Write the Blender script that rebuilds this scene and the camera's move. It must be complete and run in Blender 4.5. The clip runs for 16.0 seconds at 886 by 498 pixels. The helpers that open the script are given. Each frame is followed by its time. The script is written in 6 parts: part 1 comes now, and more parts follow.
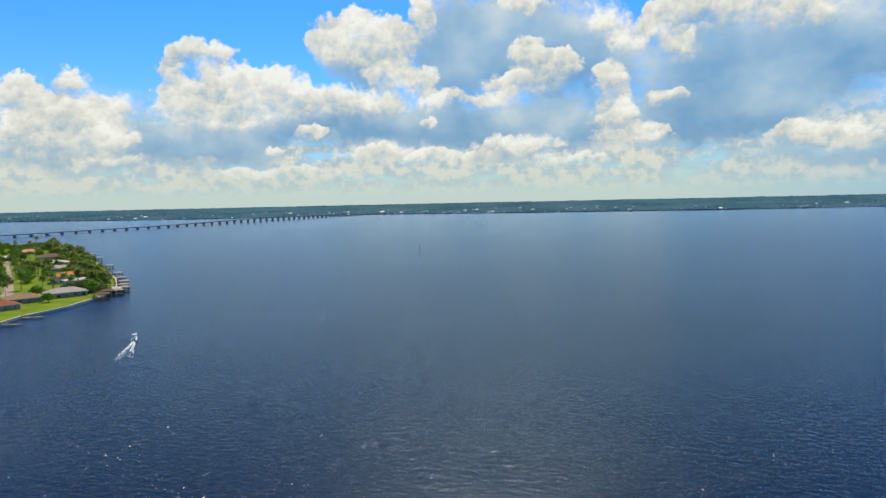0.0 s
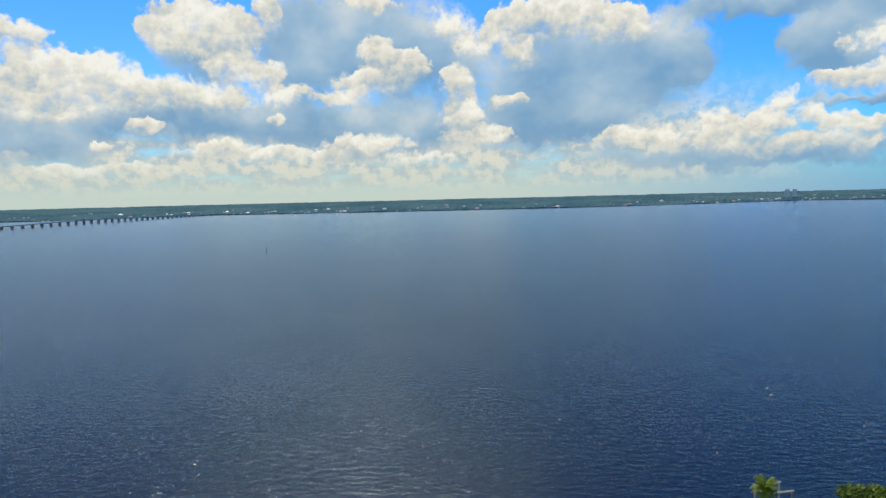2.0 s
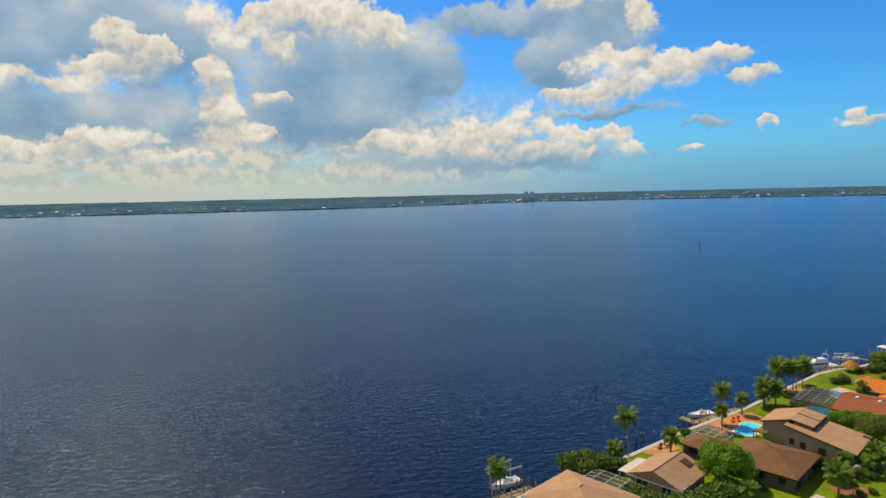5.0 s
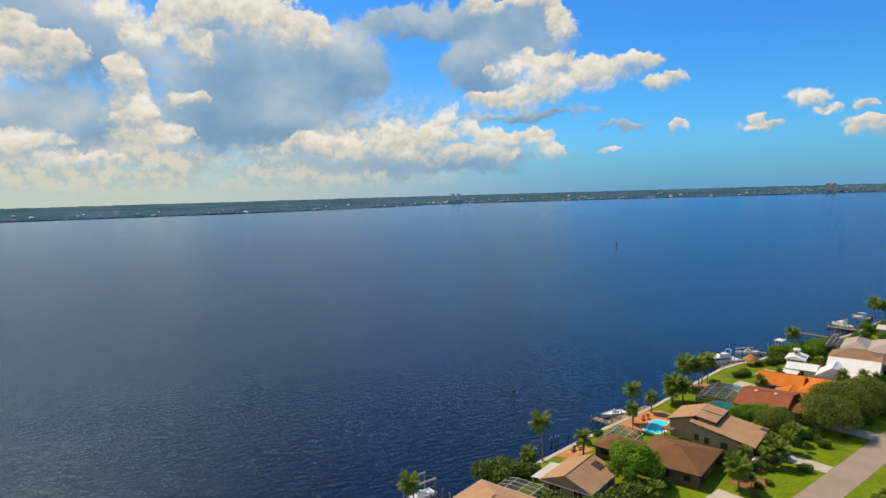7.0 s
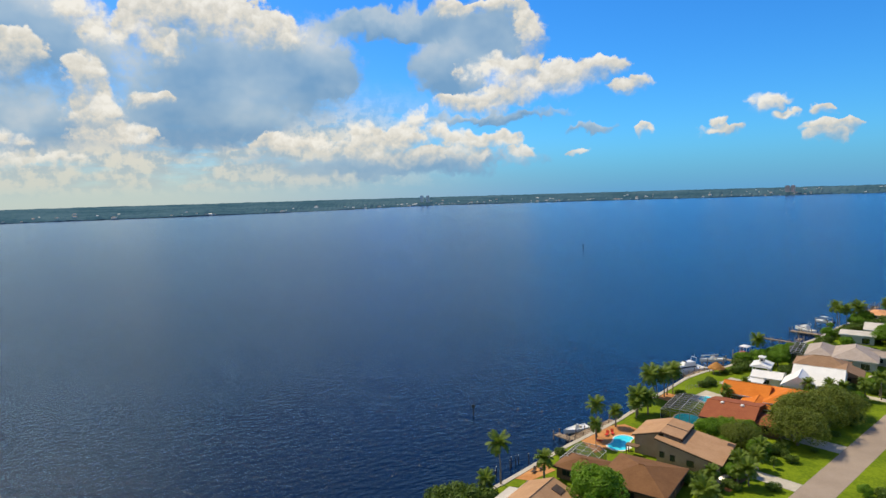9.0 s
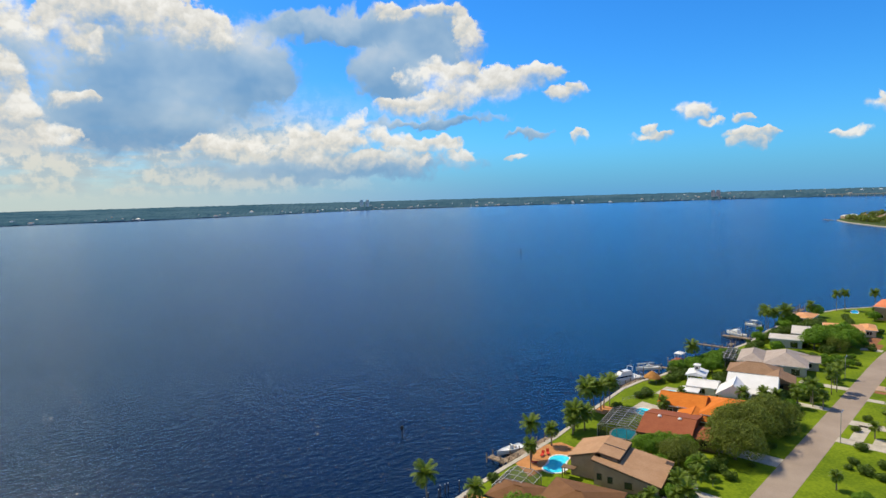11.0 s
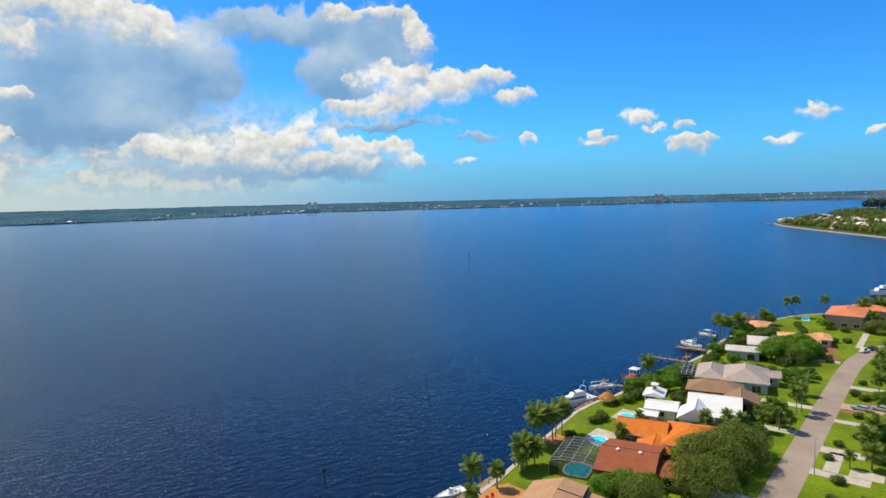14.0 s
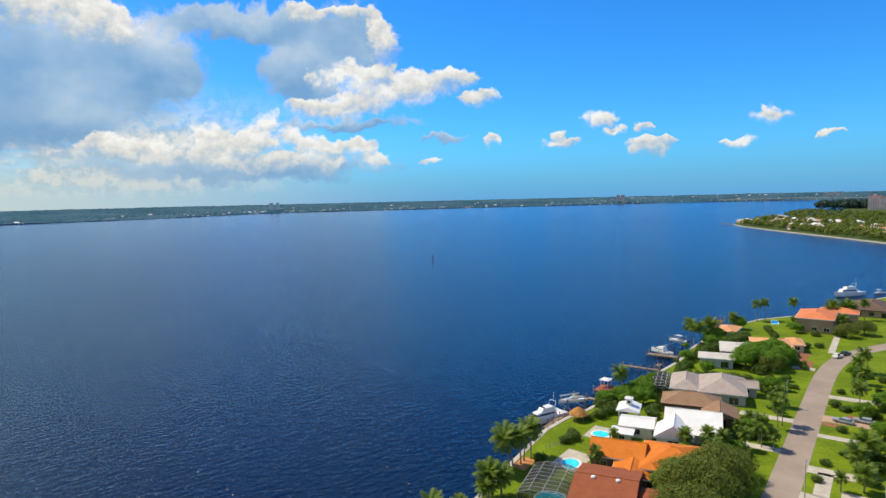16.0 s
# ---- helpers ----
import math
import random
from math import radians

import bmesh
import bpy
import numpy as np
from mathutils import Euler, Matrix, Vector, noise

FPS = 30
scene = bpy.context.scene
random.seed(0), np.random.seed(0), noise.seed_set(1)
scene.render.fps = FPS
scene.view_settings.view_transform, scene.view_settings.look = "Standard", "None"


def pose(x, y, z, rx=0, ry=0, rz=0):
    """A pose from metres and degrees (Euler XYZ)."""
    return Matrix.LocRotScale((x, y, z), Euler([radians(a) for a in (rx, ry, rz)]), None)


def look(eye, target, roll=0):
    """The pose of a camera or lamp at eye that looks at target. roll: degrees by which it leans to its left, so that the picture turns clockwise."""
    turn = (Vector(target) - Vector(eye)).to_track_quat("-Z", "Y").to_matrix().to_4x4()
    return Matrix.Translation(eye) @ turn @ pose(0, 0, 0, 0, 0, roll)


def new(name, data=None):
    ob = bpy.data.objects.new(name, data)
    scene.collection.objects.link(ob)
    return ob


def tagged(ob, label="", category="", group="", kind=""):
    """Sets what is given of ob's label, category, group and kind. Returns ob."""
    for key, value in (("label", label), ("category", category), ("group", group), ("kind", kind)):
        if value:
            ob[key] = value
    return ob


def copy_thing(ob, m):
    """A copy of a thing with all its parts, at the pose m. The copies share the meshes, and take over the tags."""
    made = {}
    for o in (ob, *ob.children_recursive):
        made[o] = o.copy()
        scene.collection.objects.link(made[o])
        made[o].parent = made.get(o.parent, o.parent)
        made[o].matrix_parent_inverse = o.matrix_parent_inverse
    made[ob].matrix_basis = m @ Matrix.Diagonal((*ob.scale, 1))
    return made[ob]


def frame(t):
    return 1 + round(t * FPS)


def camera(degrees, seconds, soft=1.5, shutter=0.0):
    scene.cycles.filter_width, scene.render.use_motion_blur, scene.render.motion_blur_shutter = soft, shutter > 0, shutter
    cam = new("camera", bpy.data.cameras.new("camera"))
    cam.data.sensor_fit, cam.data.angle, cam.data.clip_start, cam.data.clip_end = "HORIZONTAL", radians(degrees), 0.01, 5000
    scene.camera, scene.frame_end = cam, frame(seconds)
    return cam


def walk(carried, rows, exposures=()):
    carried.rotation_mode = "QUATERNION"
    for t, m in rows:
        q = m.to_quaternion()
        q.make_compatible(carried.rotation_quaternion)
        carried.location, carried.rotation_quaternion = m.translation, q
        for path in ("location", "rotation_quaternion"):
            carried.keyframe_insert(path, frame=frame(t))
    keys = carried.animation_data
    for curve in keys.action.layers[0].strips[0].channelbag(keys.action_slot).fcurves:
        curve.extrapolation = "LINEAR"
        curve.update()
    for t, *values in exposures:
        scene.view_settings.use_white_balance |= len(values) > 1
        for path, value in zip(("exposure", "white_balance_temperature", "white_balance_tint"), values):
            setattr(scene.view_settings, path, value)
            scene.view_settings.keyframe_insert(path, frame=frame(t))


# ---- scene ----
from mathutils.bvhtree import BVHTree

cam = camera(72.0, 16.0)
PATH = [
    (0.0, pose(-20.15, -14.57, 59.24, 85.60, 1.21, 19.54)),
    (0.5, pose(-19.49, -14.12, 59.15, 85.41, 1.37, 16.62)),
    (1.0, pose(-18.79, -13.61, 59.07, 85.33, 1.38, 12.92)),
    (1.5, pose(-18.04, -13.06, 58.99, 85.30, 1.36, 9.28)),
    (2.0, pose(-17.25, -12.47, 58.91, 85.24, 1.36, 5.78)),
    (2.5, pose(-16.42, -11.82, 58.84, 85.18, 1.34, 1.84)),
    (3.0, pose(-15.55, -11.13, 58.78, 85.14, 1.27, -1.88)),
    (3.5, pose(-14.63, -10.40, 58.74, 85.10, 1.24, -5.70)),
    (4.0, pose(-13.66, -9.73, 58.67, 85.06, 1.27, -9.39)),
    (4.5, pose(-12.65, -9.11, 58.61, 84.99, 1.29, -12.62)),
    (5.0, pose(-11.65, -8.48, 58.56, 84.87, 1.25, -15.79)),
    (7.5, pose(-5.39, -5.45, 59.53, 84.95, 1.74, -23.35)),
    (8.0, pose(-3.59, -3.78, 59.70, 84.97, 1.76, -24.08)),
    (8.5, pose(-1.79, -1.96, 59.85, 84.99, 1.73, -24.79)),
    (9.0, pose(0.00, 0.00, 60.00, 85.00, 1.65, -25.40)),
    (11.5, pose(10.73, 10.56, 60.26, 85.27, 1.59, -31.88)),
    (12.0, pose(13.09, 13.04, 60.29, 85.27, 1.50, -32.44)),
    (12.5, pose(15.48, 15.58, 60.32, 85.29, 1.45, -33.66)),
    (13.0, pose(17.95, 18.12, 60.32, 85.32, 1.43, -34.57)),
    (13.5, pose(20.44, 20.72, 60.32, 85.35, 1.42, -35.11)),
    (14.0, pose(22.95, 23.42, 60.32, 85.37, 1.41, -35.59)),
    (14.5, pose(25.49, 26.15, 60.31, 85.37, 1.41, -36.04)),
    (15.0, pose(28.03, 28.86, 60.27, 85.37, 1.41, -36.95)),
    (15.5, pose(30.56, 31.57, 60.22, 85.37, 1.40, -37.96)),
    (16.0, pose(33.06, 34.29, 60.15, 85.35, 1.32, -38.88)),
]
walk(cam, PATH, ((0.0, 0.0, 6600, 4), (2.5, -0.02, 7000, 6), (4.5, -0.15, 7400, 9), (8.5, -0.08, 6900, 8), (12.0, 0.0, 6550, 8), (16.0, 0.05, 6450, 8)))

# ---- world: sky with cumulus, and the sun ----
SUN_AZ, SUN_EL = -20.0, 56.0
SUN_WAY = Vector((math.sin(radians(SUN_AZ)) * math.cos(radians(SUN_EL)), math.cos(radians(SUN_AZ)) * math.cos(radians(SUN_EL)), math.sin(radians(SUN_EL))))
sun_data = bpy.data.lights.new("sun", "SUN")
sun_data.energy, sun_data.angle, sun_data.color = 4.5, radians(0.6), (1.0, 0.88, 0.67)
sun = new("sun", sun_data)
sun.matrix_world = look(SUN_WAY * 300, (0, 0, 0))

# cumulus puffs and shaded masses: azimuth, elevation, half width, half height, in degrees
PUFFS = []
PUFFS += [
    (-53.9, 8.9, 1.6, 1.2), (-50.1, 10.0, 1.5, 1.2), (-52.5, 7.7, 2.2, 1.4), (-47.3, 8.3, 1.6, 1.3), (-53.4, 5.4, 2.7, 1.9), (-48.4, 5.7, 2.4, 1.8),
    (-51.1, 6.5, 2.7, 2.2), (-49.7, 3.9, 3.9, 0.9), (-41.0, 12.7, 2.6, 1.4), (-43.1, 11.2, 1.1, 1.4), (-39.0, 12.9, 1.0, 1.1), (-41.9, 8.5, 2.8, 2.1),
    (-37.5, 10.1, 3.3, 1.9), (-37.8, 7.9, 5.2, 1.7), (-34.3, 9.9, 2.4, 2.2), (-30.9, 9.0, 3.0, 1.5), (-26.8, 8.8, 3.6, 1.4), (-20.1, 9.2, 2.6, 1.1),
    (-28.7, 14.3, 2.5, 2.1), (-27.4, 16.0, 1.5, 1.2), (-25.4, 14.9, 2.3, 1.8), (-23.6, 13.7, 1.9, 1.8),
]
PUFFS += [
    (-29.0, 12.7, 1.8, 1.2), (-24.9, 12.0, 2.3, 1.7), (-22.9, 11.0, 2.6, 1.5), (-21.2, 16.2, 1.2, 2.1), (-11.5, 13.2, 1.9, 1.4), (-10.1, 11.4, 2.6, 1.9),
    (-12.8, 10.2, 2.7, 1.4), (-14.6, 9.1, 2.1, 0.8), (-8.2, 11.7, 1.3, 1.4), (-5.0, 15.4, 2.0, 1.3), (-2.8, 13.4, 1.7, 1.6), (-12.2, 17.1, 2.5, 0.7),
    (-4.3, 10.0, 1.6, 1.8), (-3.5, 7.5, 2.2, 1.7), (-2.6, 5.3, 2.9, 1.3), (0.3, 8.7, 1.5, 0.7), (-31.5, 6.3, 1.2, 0.7), (-20.6, 7.2, 0.8, 0.6),
    (-34.3, 4.9, 1.2, 0.4), (-24.4, 4.4, 4.4, 0.8), (-18.6, 4.0, 4.2, 0.7), (-12.6, 4.8, 4.1, 1.1),
]
PUFFS += [
    (-35.6, 2.7, 5.8, 0.6), (-7.7, 3.5, 4.0, 0.7), (3.1, 15.3, 3.2, 2.1), (1.2, 12.9, 1.5, 1.4), (7.4, 15.3, 3.6, 2.0), (10.7, 14.2, 2.8, 1.7),
    (-0.3, 14.6, 1.5, 1.5), (22.8, 7.2, 1.1, 0.9), (25.2, 6.0, 1.1, 1.0), (18.6, 5.7, 1.9, 1.1), (21.7, 5.2, 2.4, 1.5), (27.3, 4.7, 2.2, 1.3),
    (30.8, 4.7, 1.6, 1.0), (32.8, 3.9, 0.9, 0.6), (11.1, 4.7, 2.1, 1.2), (14.2, 5.3, 1.2, 1.0), (17.4, 4.2, 2.9, 1.1), (24.2, 3.4, 5.8, 0.8),
    (30.4, 11.1, 3.2, 1.4), (33.3, 11.3, 1.6, 1.1), (37.5, 10.4, 3.1, 1.4), (40.3, 10.7, 1.9, 0.9),
]
PUFFS += [
    (34.3, 9.5, 4.3, 1.1), (29.6, 8.4, 4.1, 1.0), (26.5, 8.3, 1.8, 0.8), (42.4, 9.1, 1.6, 0.6), (27.0, 16.3, 1.7, 1.0), (33.7, 14.1, 1.4, 2.0),
    (30.8, 16.5, 2.5, 0.7), (43.8, 5.5, 0.8, 0.4), (38.2, 3.7, 0.7, 0.3), (49.7, 4.9, 1.8, 0.5), (49.3, 5.7, 0.8, 0.5), (53.5, 6.9, 1.5, 0.8),
    (54.7, 5.7, 1.1, 0.5), (57.3, 5.8, 0.8, 0.5), (58.2, 4.4, 1.3, 0.4), (57.3, 3.5, 1.1, 0.5), (66.6, 6.2, 1.7, 0.6), (64.3, 4.5, 1.2, 0.4),
    (71.3, 4.2, 1.0, 0.3), (38.0, 3.6, 1.1, 0.3), (57.5, 4.1, 1.5, 0.7),
]
MASSES = []
MASSES += [
    (-18.4, 13.6, 3.9, 5.7), (-13.2, 14.8, 4.1, 3.3), (-8.2, 13.1, 6.0, 4.2), (-17.0, 6.6, 7.8, 1.8), (-39.8, 5.2, 6.0, 1.9), (-49.6, 5.9, 6.3, 2.7),
    (-28.9, 7.5, 8.1, 2.0), (-26.7, 12.7, 3.6, 2.4), (6.6, 10.6, 9.7, 4.9), (2.9, 6.7, 6.8, 2.3), (13.7, 11.7, 3.5, 2.9), (15.7, 10.6, 2.2, 1.3),
    (-9.6, 6.3, 6.0, 2.5), (20.4, 15.3, 6.0, 1.3), (26.3, 11.1, 3.0, 2.4), (26.6, 12.0, 3.4, 2.7), (22.5, 15.2, 5.6, 1.3), (30.3, 14.3, 4.1, 2.8),
    (30.1, 7.1, 6.2, 0.5), (39.2, 5.6, 2.0, 0.4), (21.1, 3.1, 12.4, 1.1),
]


class Nodes:
    """A short way to write node trees."""

    def __init__(self, tree):
        self.tree = tree

    def add(self, kind, *inputs, operation="", dims="", data="", ease="", space="", shape=""):
        n = self.tree.nodes.new(kind)
        if operation:
            n.operation = operation
        if dims:
            n.noise_dimensions = dims
        if data:
            n.data_type = data
        if ease:
            n.interpolation_type = ease
        if space:
            n.vector_type = space
        if shape:
            n.gradient_type = shape
        for i, v in enumerate(inputs):
            if v is not None:
                self.put(n.inputs[i], v)
        return n

    def put(self, socket, v):
        if isinstance(v, bpy.types.NodeSocket):
            self.tree.links.new(v, socket)
        else:
            socket.default_value = v

    def math(self, op, a, b=0.0, c=0.0, clamp=False):
        n = self.add("ShaderNodeMath", a, b, c, operation=op)
        n.use_clamp = clamp
        return n.outputs[0]

    def vec(self, op, a, b=(0, 0, 0), c=None):
        n = self.add("ShaderNodeVectorMath", a, b, c, operation=op)
        return n.outputs[0]

    def noise(self, vector, scale, detail=4.0, rough=0.55, dims="3D"):
        n = self.add("ShaderNodeTexNoise", dims=dims)
        self.put(n.inputs["Vector"], vector)
        self.put(n.inputs["Scale"], scale)
        self.put(n.inputs["Detail"], detail)
        self.put(n.inputs["Roughness"], rough)
        return n.outputs[0]

    def mix(self, f, a, b):
        n = self.add("ShaderNodeMix", data="RGBA")
        for name, v in (("Factor", f), ("A", a), ("B", b)):
            s = [q for q in n.inputs if q.name == name and q.type == ("VALUE" if name == "Factor" else "RGBA")][0]
            self.put(s, (*v, 1) if isinstance(v, tuple) and len(v) == 3 else v)
        return [q for q in n.outputs if q.type == "RGBA"][0]

    def step(self, v, lo, hi, a=0.0, b=1.0):
        n = self.add("ShaderNodeMapRange", v, lo, hi, a, b, ease="SMOOTHSTEP")
        return n.outputs[0]

    def ramp(self, v, stops):
        n = self.add("ShaderNodeValToRGB", v)
        e = n.color_ramp.elements
        while len(e) < len(stops):
            e.new(0.5)
        for q, (p, c) in zip(e, stops):
            q.position, q.color = p, (*c, 1)
        return n.outputs[0]


def make_sky():
    world = bpy.data.worlds.new("sky")
    world.use_nodes = True
    scene.world = world
    n = Nodes(world.node_tree)
    way = n.add("ShaderNodeTexCoord").outputs["Generated"]
    xyz = n.add("ShaderNodeSeparateXYZ", n.vec("NORMALIZE", way)).outputs
    az = n.math("MULTIPLY", n.math("ARCTAN2", xyz[0], xyz[1]), 57.2958)
    el = n.math("MULTIPLY", n.math("ARCSINE", xyz[2]), 57.2958)
    p = n.add("ShaderNodeCombineXYZ", az, el, 0.0).outputs[0]

    def col(vector, scale, detail=3.0, rough=0.5):
        t = n.add("ShaderNodeTexNoise", dims="2D")
        n.put(t.inputs["Vector"], vector)
        n.put(t.inputs["Scale"], scale)
        n.put(t.inputs["Detail"], detail)
        n.put(t.inputs["Roughness"], rough)
        return t.outputs["Color"]

    def shifted(vector, scale, much, detail=3.0):
        d = n.vec("SUBTRACT", col(vector, scale, detail), (0.5, 0.5, 0.5))
        return n.vec("MULTIPLY_ADD", d, (much, much, 0.0), vector)

    warped = shifted(shifted(p, 0.28, 2.2), 1.1, 0.9, 4.0)

    def field(vector, puffs):
        total = None
        for a, e, w, h in puffs:
            here = vector if total is None else n.vec("MULTIPLY_ADD", total, (1e-7, 1e-7, 0.0), vector)
            m = n.add("ShaderNodeMapping", here, (a, e, -0.1), (0, 0, 0), (w * 1.35, h * 1.35, 1.0), space="TEXTURE").outputs[0]
            g = n.add("ShaderNodeTexGradient", m, shape="SPHERICAL").outputs["Fac"]
            total = n.vec("MULTIPLY", m, g) if total is None else n.vec("MULTIPLY_ADD", m, g, total)
        s = n.add("ShaderNodeSeparateXYZ", total).outputs
        weight = n.math("MULTIPLY", s[2], 10.0)
        height = n.math("DIVIDE", s[1], n.math("MAXIMUM", weight, 0.02))
        return weight, height

    lump = n.noise(p, 0.9, 6.0, 0.6, "2D")
    fine = n.noise(p, 2.6, 4.0, 0.6, "2D")
    wide = n.noise(n.vec("MULTIPLY", p, (0.05, 0.11, 0.0)), 1.0, 4.0, 0.55, "2D")
    wisps = n.noise(n.vec("MULTIPLY", p, (0.18, 0.75, 0.0)), 1.0, 4.0, 0.55, "2D")

    soft = n.noise(n.vec("MULTIPLY", p, (0.16, 0.22, 0.0)), 1.0, 3.0, 0.5, "2D")

    def billow(vector, scale):
        v = n.add("ShaderNodeTexVoronoi")
        v.voronoi_dimensions, v.feature = "2D", "SMOOTH_F1"
        n.put(v.inputs["Vector"], vector)
        n.put(v.inputs["Scale"], scale)
        n.put(v.inputs["Smoothness"], 0.45)
        away = n.add("ShaderNodeSeparateXYZ", n.vec("SUBTRACT", vector, v.outputs["Position"])).outputs
        return v.outputs["Distance"], n.math("MULTIPLY", n.math("MULTIPLY_ADD", away[0], -0.25, away[1]), scale)

    # clear sky, paler and hazier towards the horizon
    air = n.add("ShaderNodeTexSky")
    air.sky_type, air.sun_disc = "NISHITA", False
    air.sun_elevation, air.sun_rotation = radians(SUN_EL), radians(SUN_AZ)
    air.air_density, air.dust_density, air.ozone_density = 1.0, 0.3, 2.5
    clear = air.outputs[0]
    clear = n.add("ShaderNodeHueSaturation", 0.5, SKY_SAT, SKY_VAL, 1.0, clear).outputs[0]
    clear = n.vec("MULTIPLY", clear, SKY_TINT)
    left = n.step(az, 45.0, -5.0)
    haze_colour = n.mix(left, (1.3, 3.8, 7.0), (5.6, 6.4, 6.2))
    haze = n.math("POWER", 2.718, n.math("MULTIPLY", n.math("MAXIMUM", el, 0.0), n.math("MULTIPLY_ADD", left, 0.14, -0.30)))
    sky = n.mix(n.math("MULTIPLY", haze, 0.9), clear, haze_colour)

    # distant low layer of cloud near the horizon
    low = n.math("MULTIPLY", n.step(el, 11.0, 5.0), n.step(el, 0.3, 1.8))
    low = n.math("MULTIPLY", n.math("MULTIPLY", low, n.step(az, 30.0, 14.0)), n.step(wisps, 0.18, 0.50))
    sky = n.mix(n.math("MULTIPLY", low, 0.95), sky, n.mix(n.step(n.math("MULTIPLY_ADD", lump, 0.6, n.math("MULTIPLY", wisps, 0.4)), 0.42, 0.58), (3.9, 5.0, 6.0), (7.6, 7.3, 6.6)))

    # broken cloud higher up, above what the lens takes in, thinning out towards the right
    high = n.math("MULTIPLY", n.step(el, 17.0, 23.0), n.step(az, 36.0, -8.0))
    high = n.math("MULTIPLY", high, n.step(wide, 0.30, 0.5))
    sky = n.mix(n.math("MULTIPLY", high, 0.92), sky, n.mix(n.step(lump, 0.35, 0.6), (3.0, 3.3, 3.6), (5.2, 5.1, 4.9)))

    # shaded cloud bodies
    weight, height = field(shifted(warped, 0.5, 1.6), MASSES)
    body = n.step(n.math("MULTIPLY_ADD", n.math("SUBTRACT", lump, 0.5), 0.62, weight), 0.0, 0.58)
    tone = n.math("ADD", n.math("MULTIPLY_ADD", n.math("SUBTRACT", soft, 0.5), 1.3, 0.36), n.math("MULTIPLY", height, 0.48), clamp=True)
    sky = n.mix(n.math("MULTIPLY", n.math("MULTIPLY", body, n.step(weight, 0.0, 0.12)), 0.94), sky,
                n.vec("SCALE", n.ramp(tone, ((0.0, (0.20, 0.38, 0.62)), (0.45, (0.37, 0.53, 0.71)), (1.0, (0.72, 0.77, 0.81))))))

    # sunlit heads, built up of round billows at two sizes
    weight, height = field(warped, PUFFS)
    far1, up1 = billow(warped, 0.50)
    far2, up2 = billow(shifted(p, 0.9, 0.7), 1.25)
    edge = n.math("MULTIPLY_ADD", n.math("SUBTRACT", 0.45, far1), 0.42, n.math("MULTIPLY", n.math("SUBTRACT", 0.45, far2), 0.26))
    edge = n.math("MULTIPLY_ADD", n.math("SUBTRACT", fine, 0.5), 0.34, edge)
    gate = n.step(weight, 0.0, 0.16)
    # crisp tops, and undersides that melt into the haze below
    under = n.step(n.math("MULTIPLY_ADD", n.math("SUBTRACT", lump, 0.5), 0.9, height), 0.15, -0.55)
    ragged = n.math("MULTIPLY_ADD", n.step(soft, 0.35, 0.68), 0.34, n.math("MULTIPLY_ADD", under, 0.55, 0.16))
    head = n.math("MULTIPLY", n.step(n.math("ADD", weight, edge), 0.08, n.math("ADD", 0.12, ragged)), gate)
    head = n.math("MULTIPLY", head, n.math("MULTIPLY_ADD", under, -0.42, 1.0))
    lit = n.math("MULTIPLY_ADD", height, 0.48, 0.60)
    lit = n.math("MULTIPLY_ADD", up1, 0.34, lit)
    lit = n.math("MULTIPLY_ADD", up2, 0.15, lit)
    lit = n.math("MULTIPLY_ADD", n.math("SUBTRACT", lump, 0.5), 0.75, lit)
    lit = n.math("MULTIPLY_ADD", n.math("SUBTRACT", soft, 0.5), 1.2, lit)
    lit = n.math("MULTIPLY_ADD", n.math("SUBTRACT", fine, 0.5), 0.28, lit, clamp=True)
    white = n.vec("SCALE", n.ramp(lit, ((0.0, (0.32, 0.46, 0.61)), (0.30, (0.53, 0.60, 0.66)), (0.60, (0.77, 0.75, 0.70)), (1.0, (0.97, 0.95, 0.91)))))
    sky = n.mix(n.math("MULTIPLY", head, 0.97), sky, white)
    # thin veil over everything close to the horizon
    veil = n.math("MULTIPLY", n.step(el, 5.5, 0.0), n.math("MULTIPLY_ADD", left, 0.35, 0.42))
    sky = n.mix(veil, sky, haze_colour)
    for q in n.tree.nodes:
        if q.type == "VECT_MATH" and q.operation == "SCALE":
            q.inputs["Scale"].default_value = 9.5
    back = n.tree.nodes["Background"]
    n.put(back.inputs[0], sky)
    back.inputs[1].default_value = 0.1
    world.cycles.sampling_method = "MANUAL"
    world.cycles.sample_map_resolution = 512


SKY_SAT, SKY_VAL, SKY_TINT = 1.2, 0.85, (0.38, 1.25, 2.05)
make_sky()


# ---- materials ----
def principled(name):
    m = bpy.data.materials.new(name)
    m.use_nodes = True
    return m, Nodes(m.node_tree), m.node_tree.nodes["Principled BSDF"]


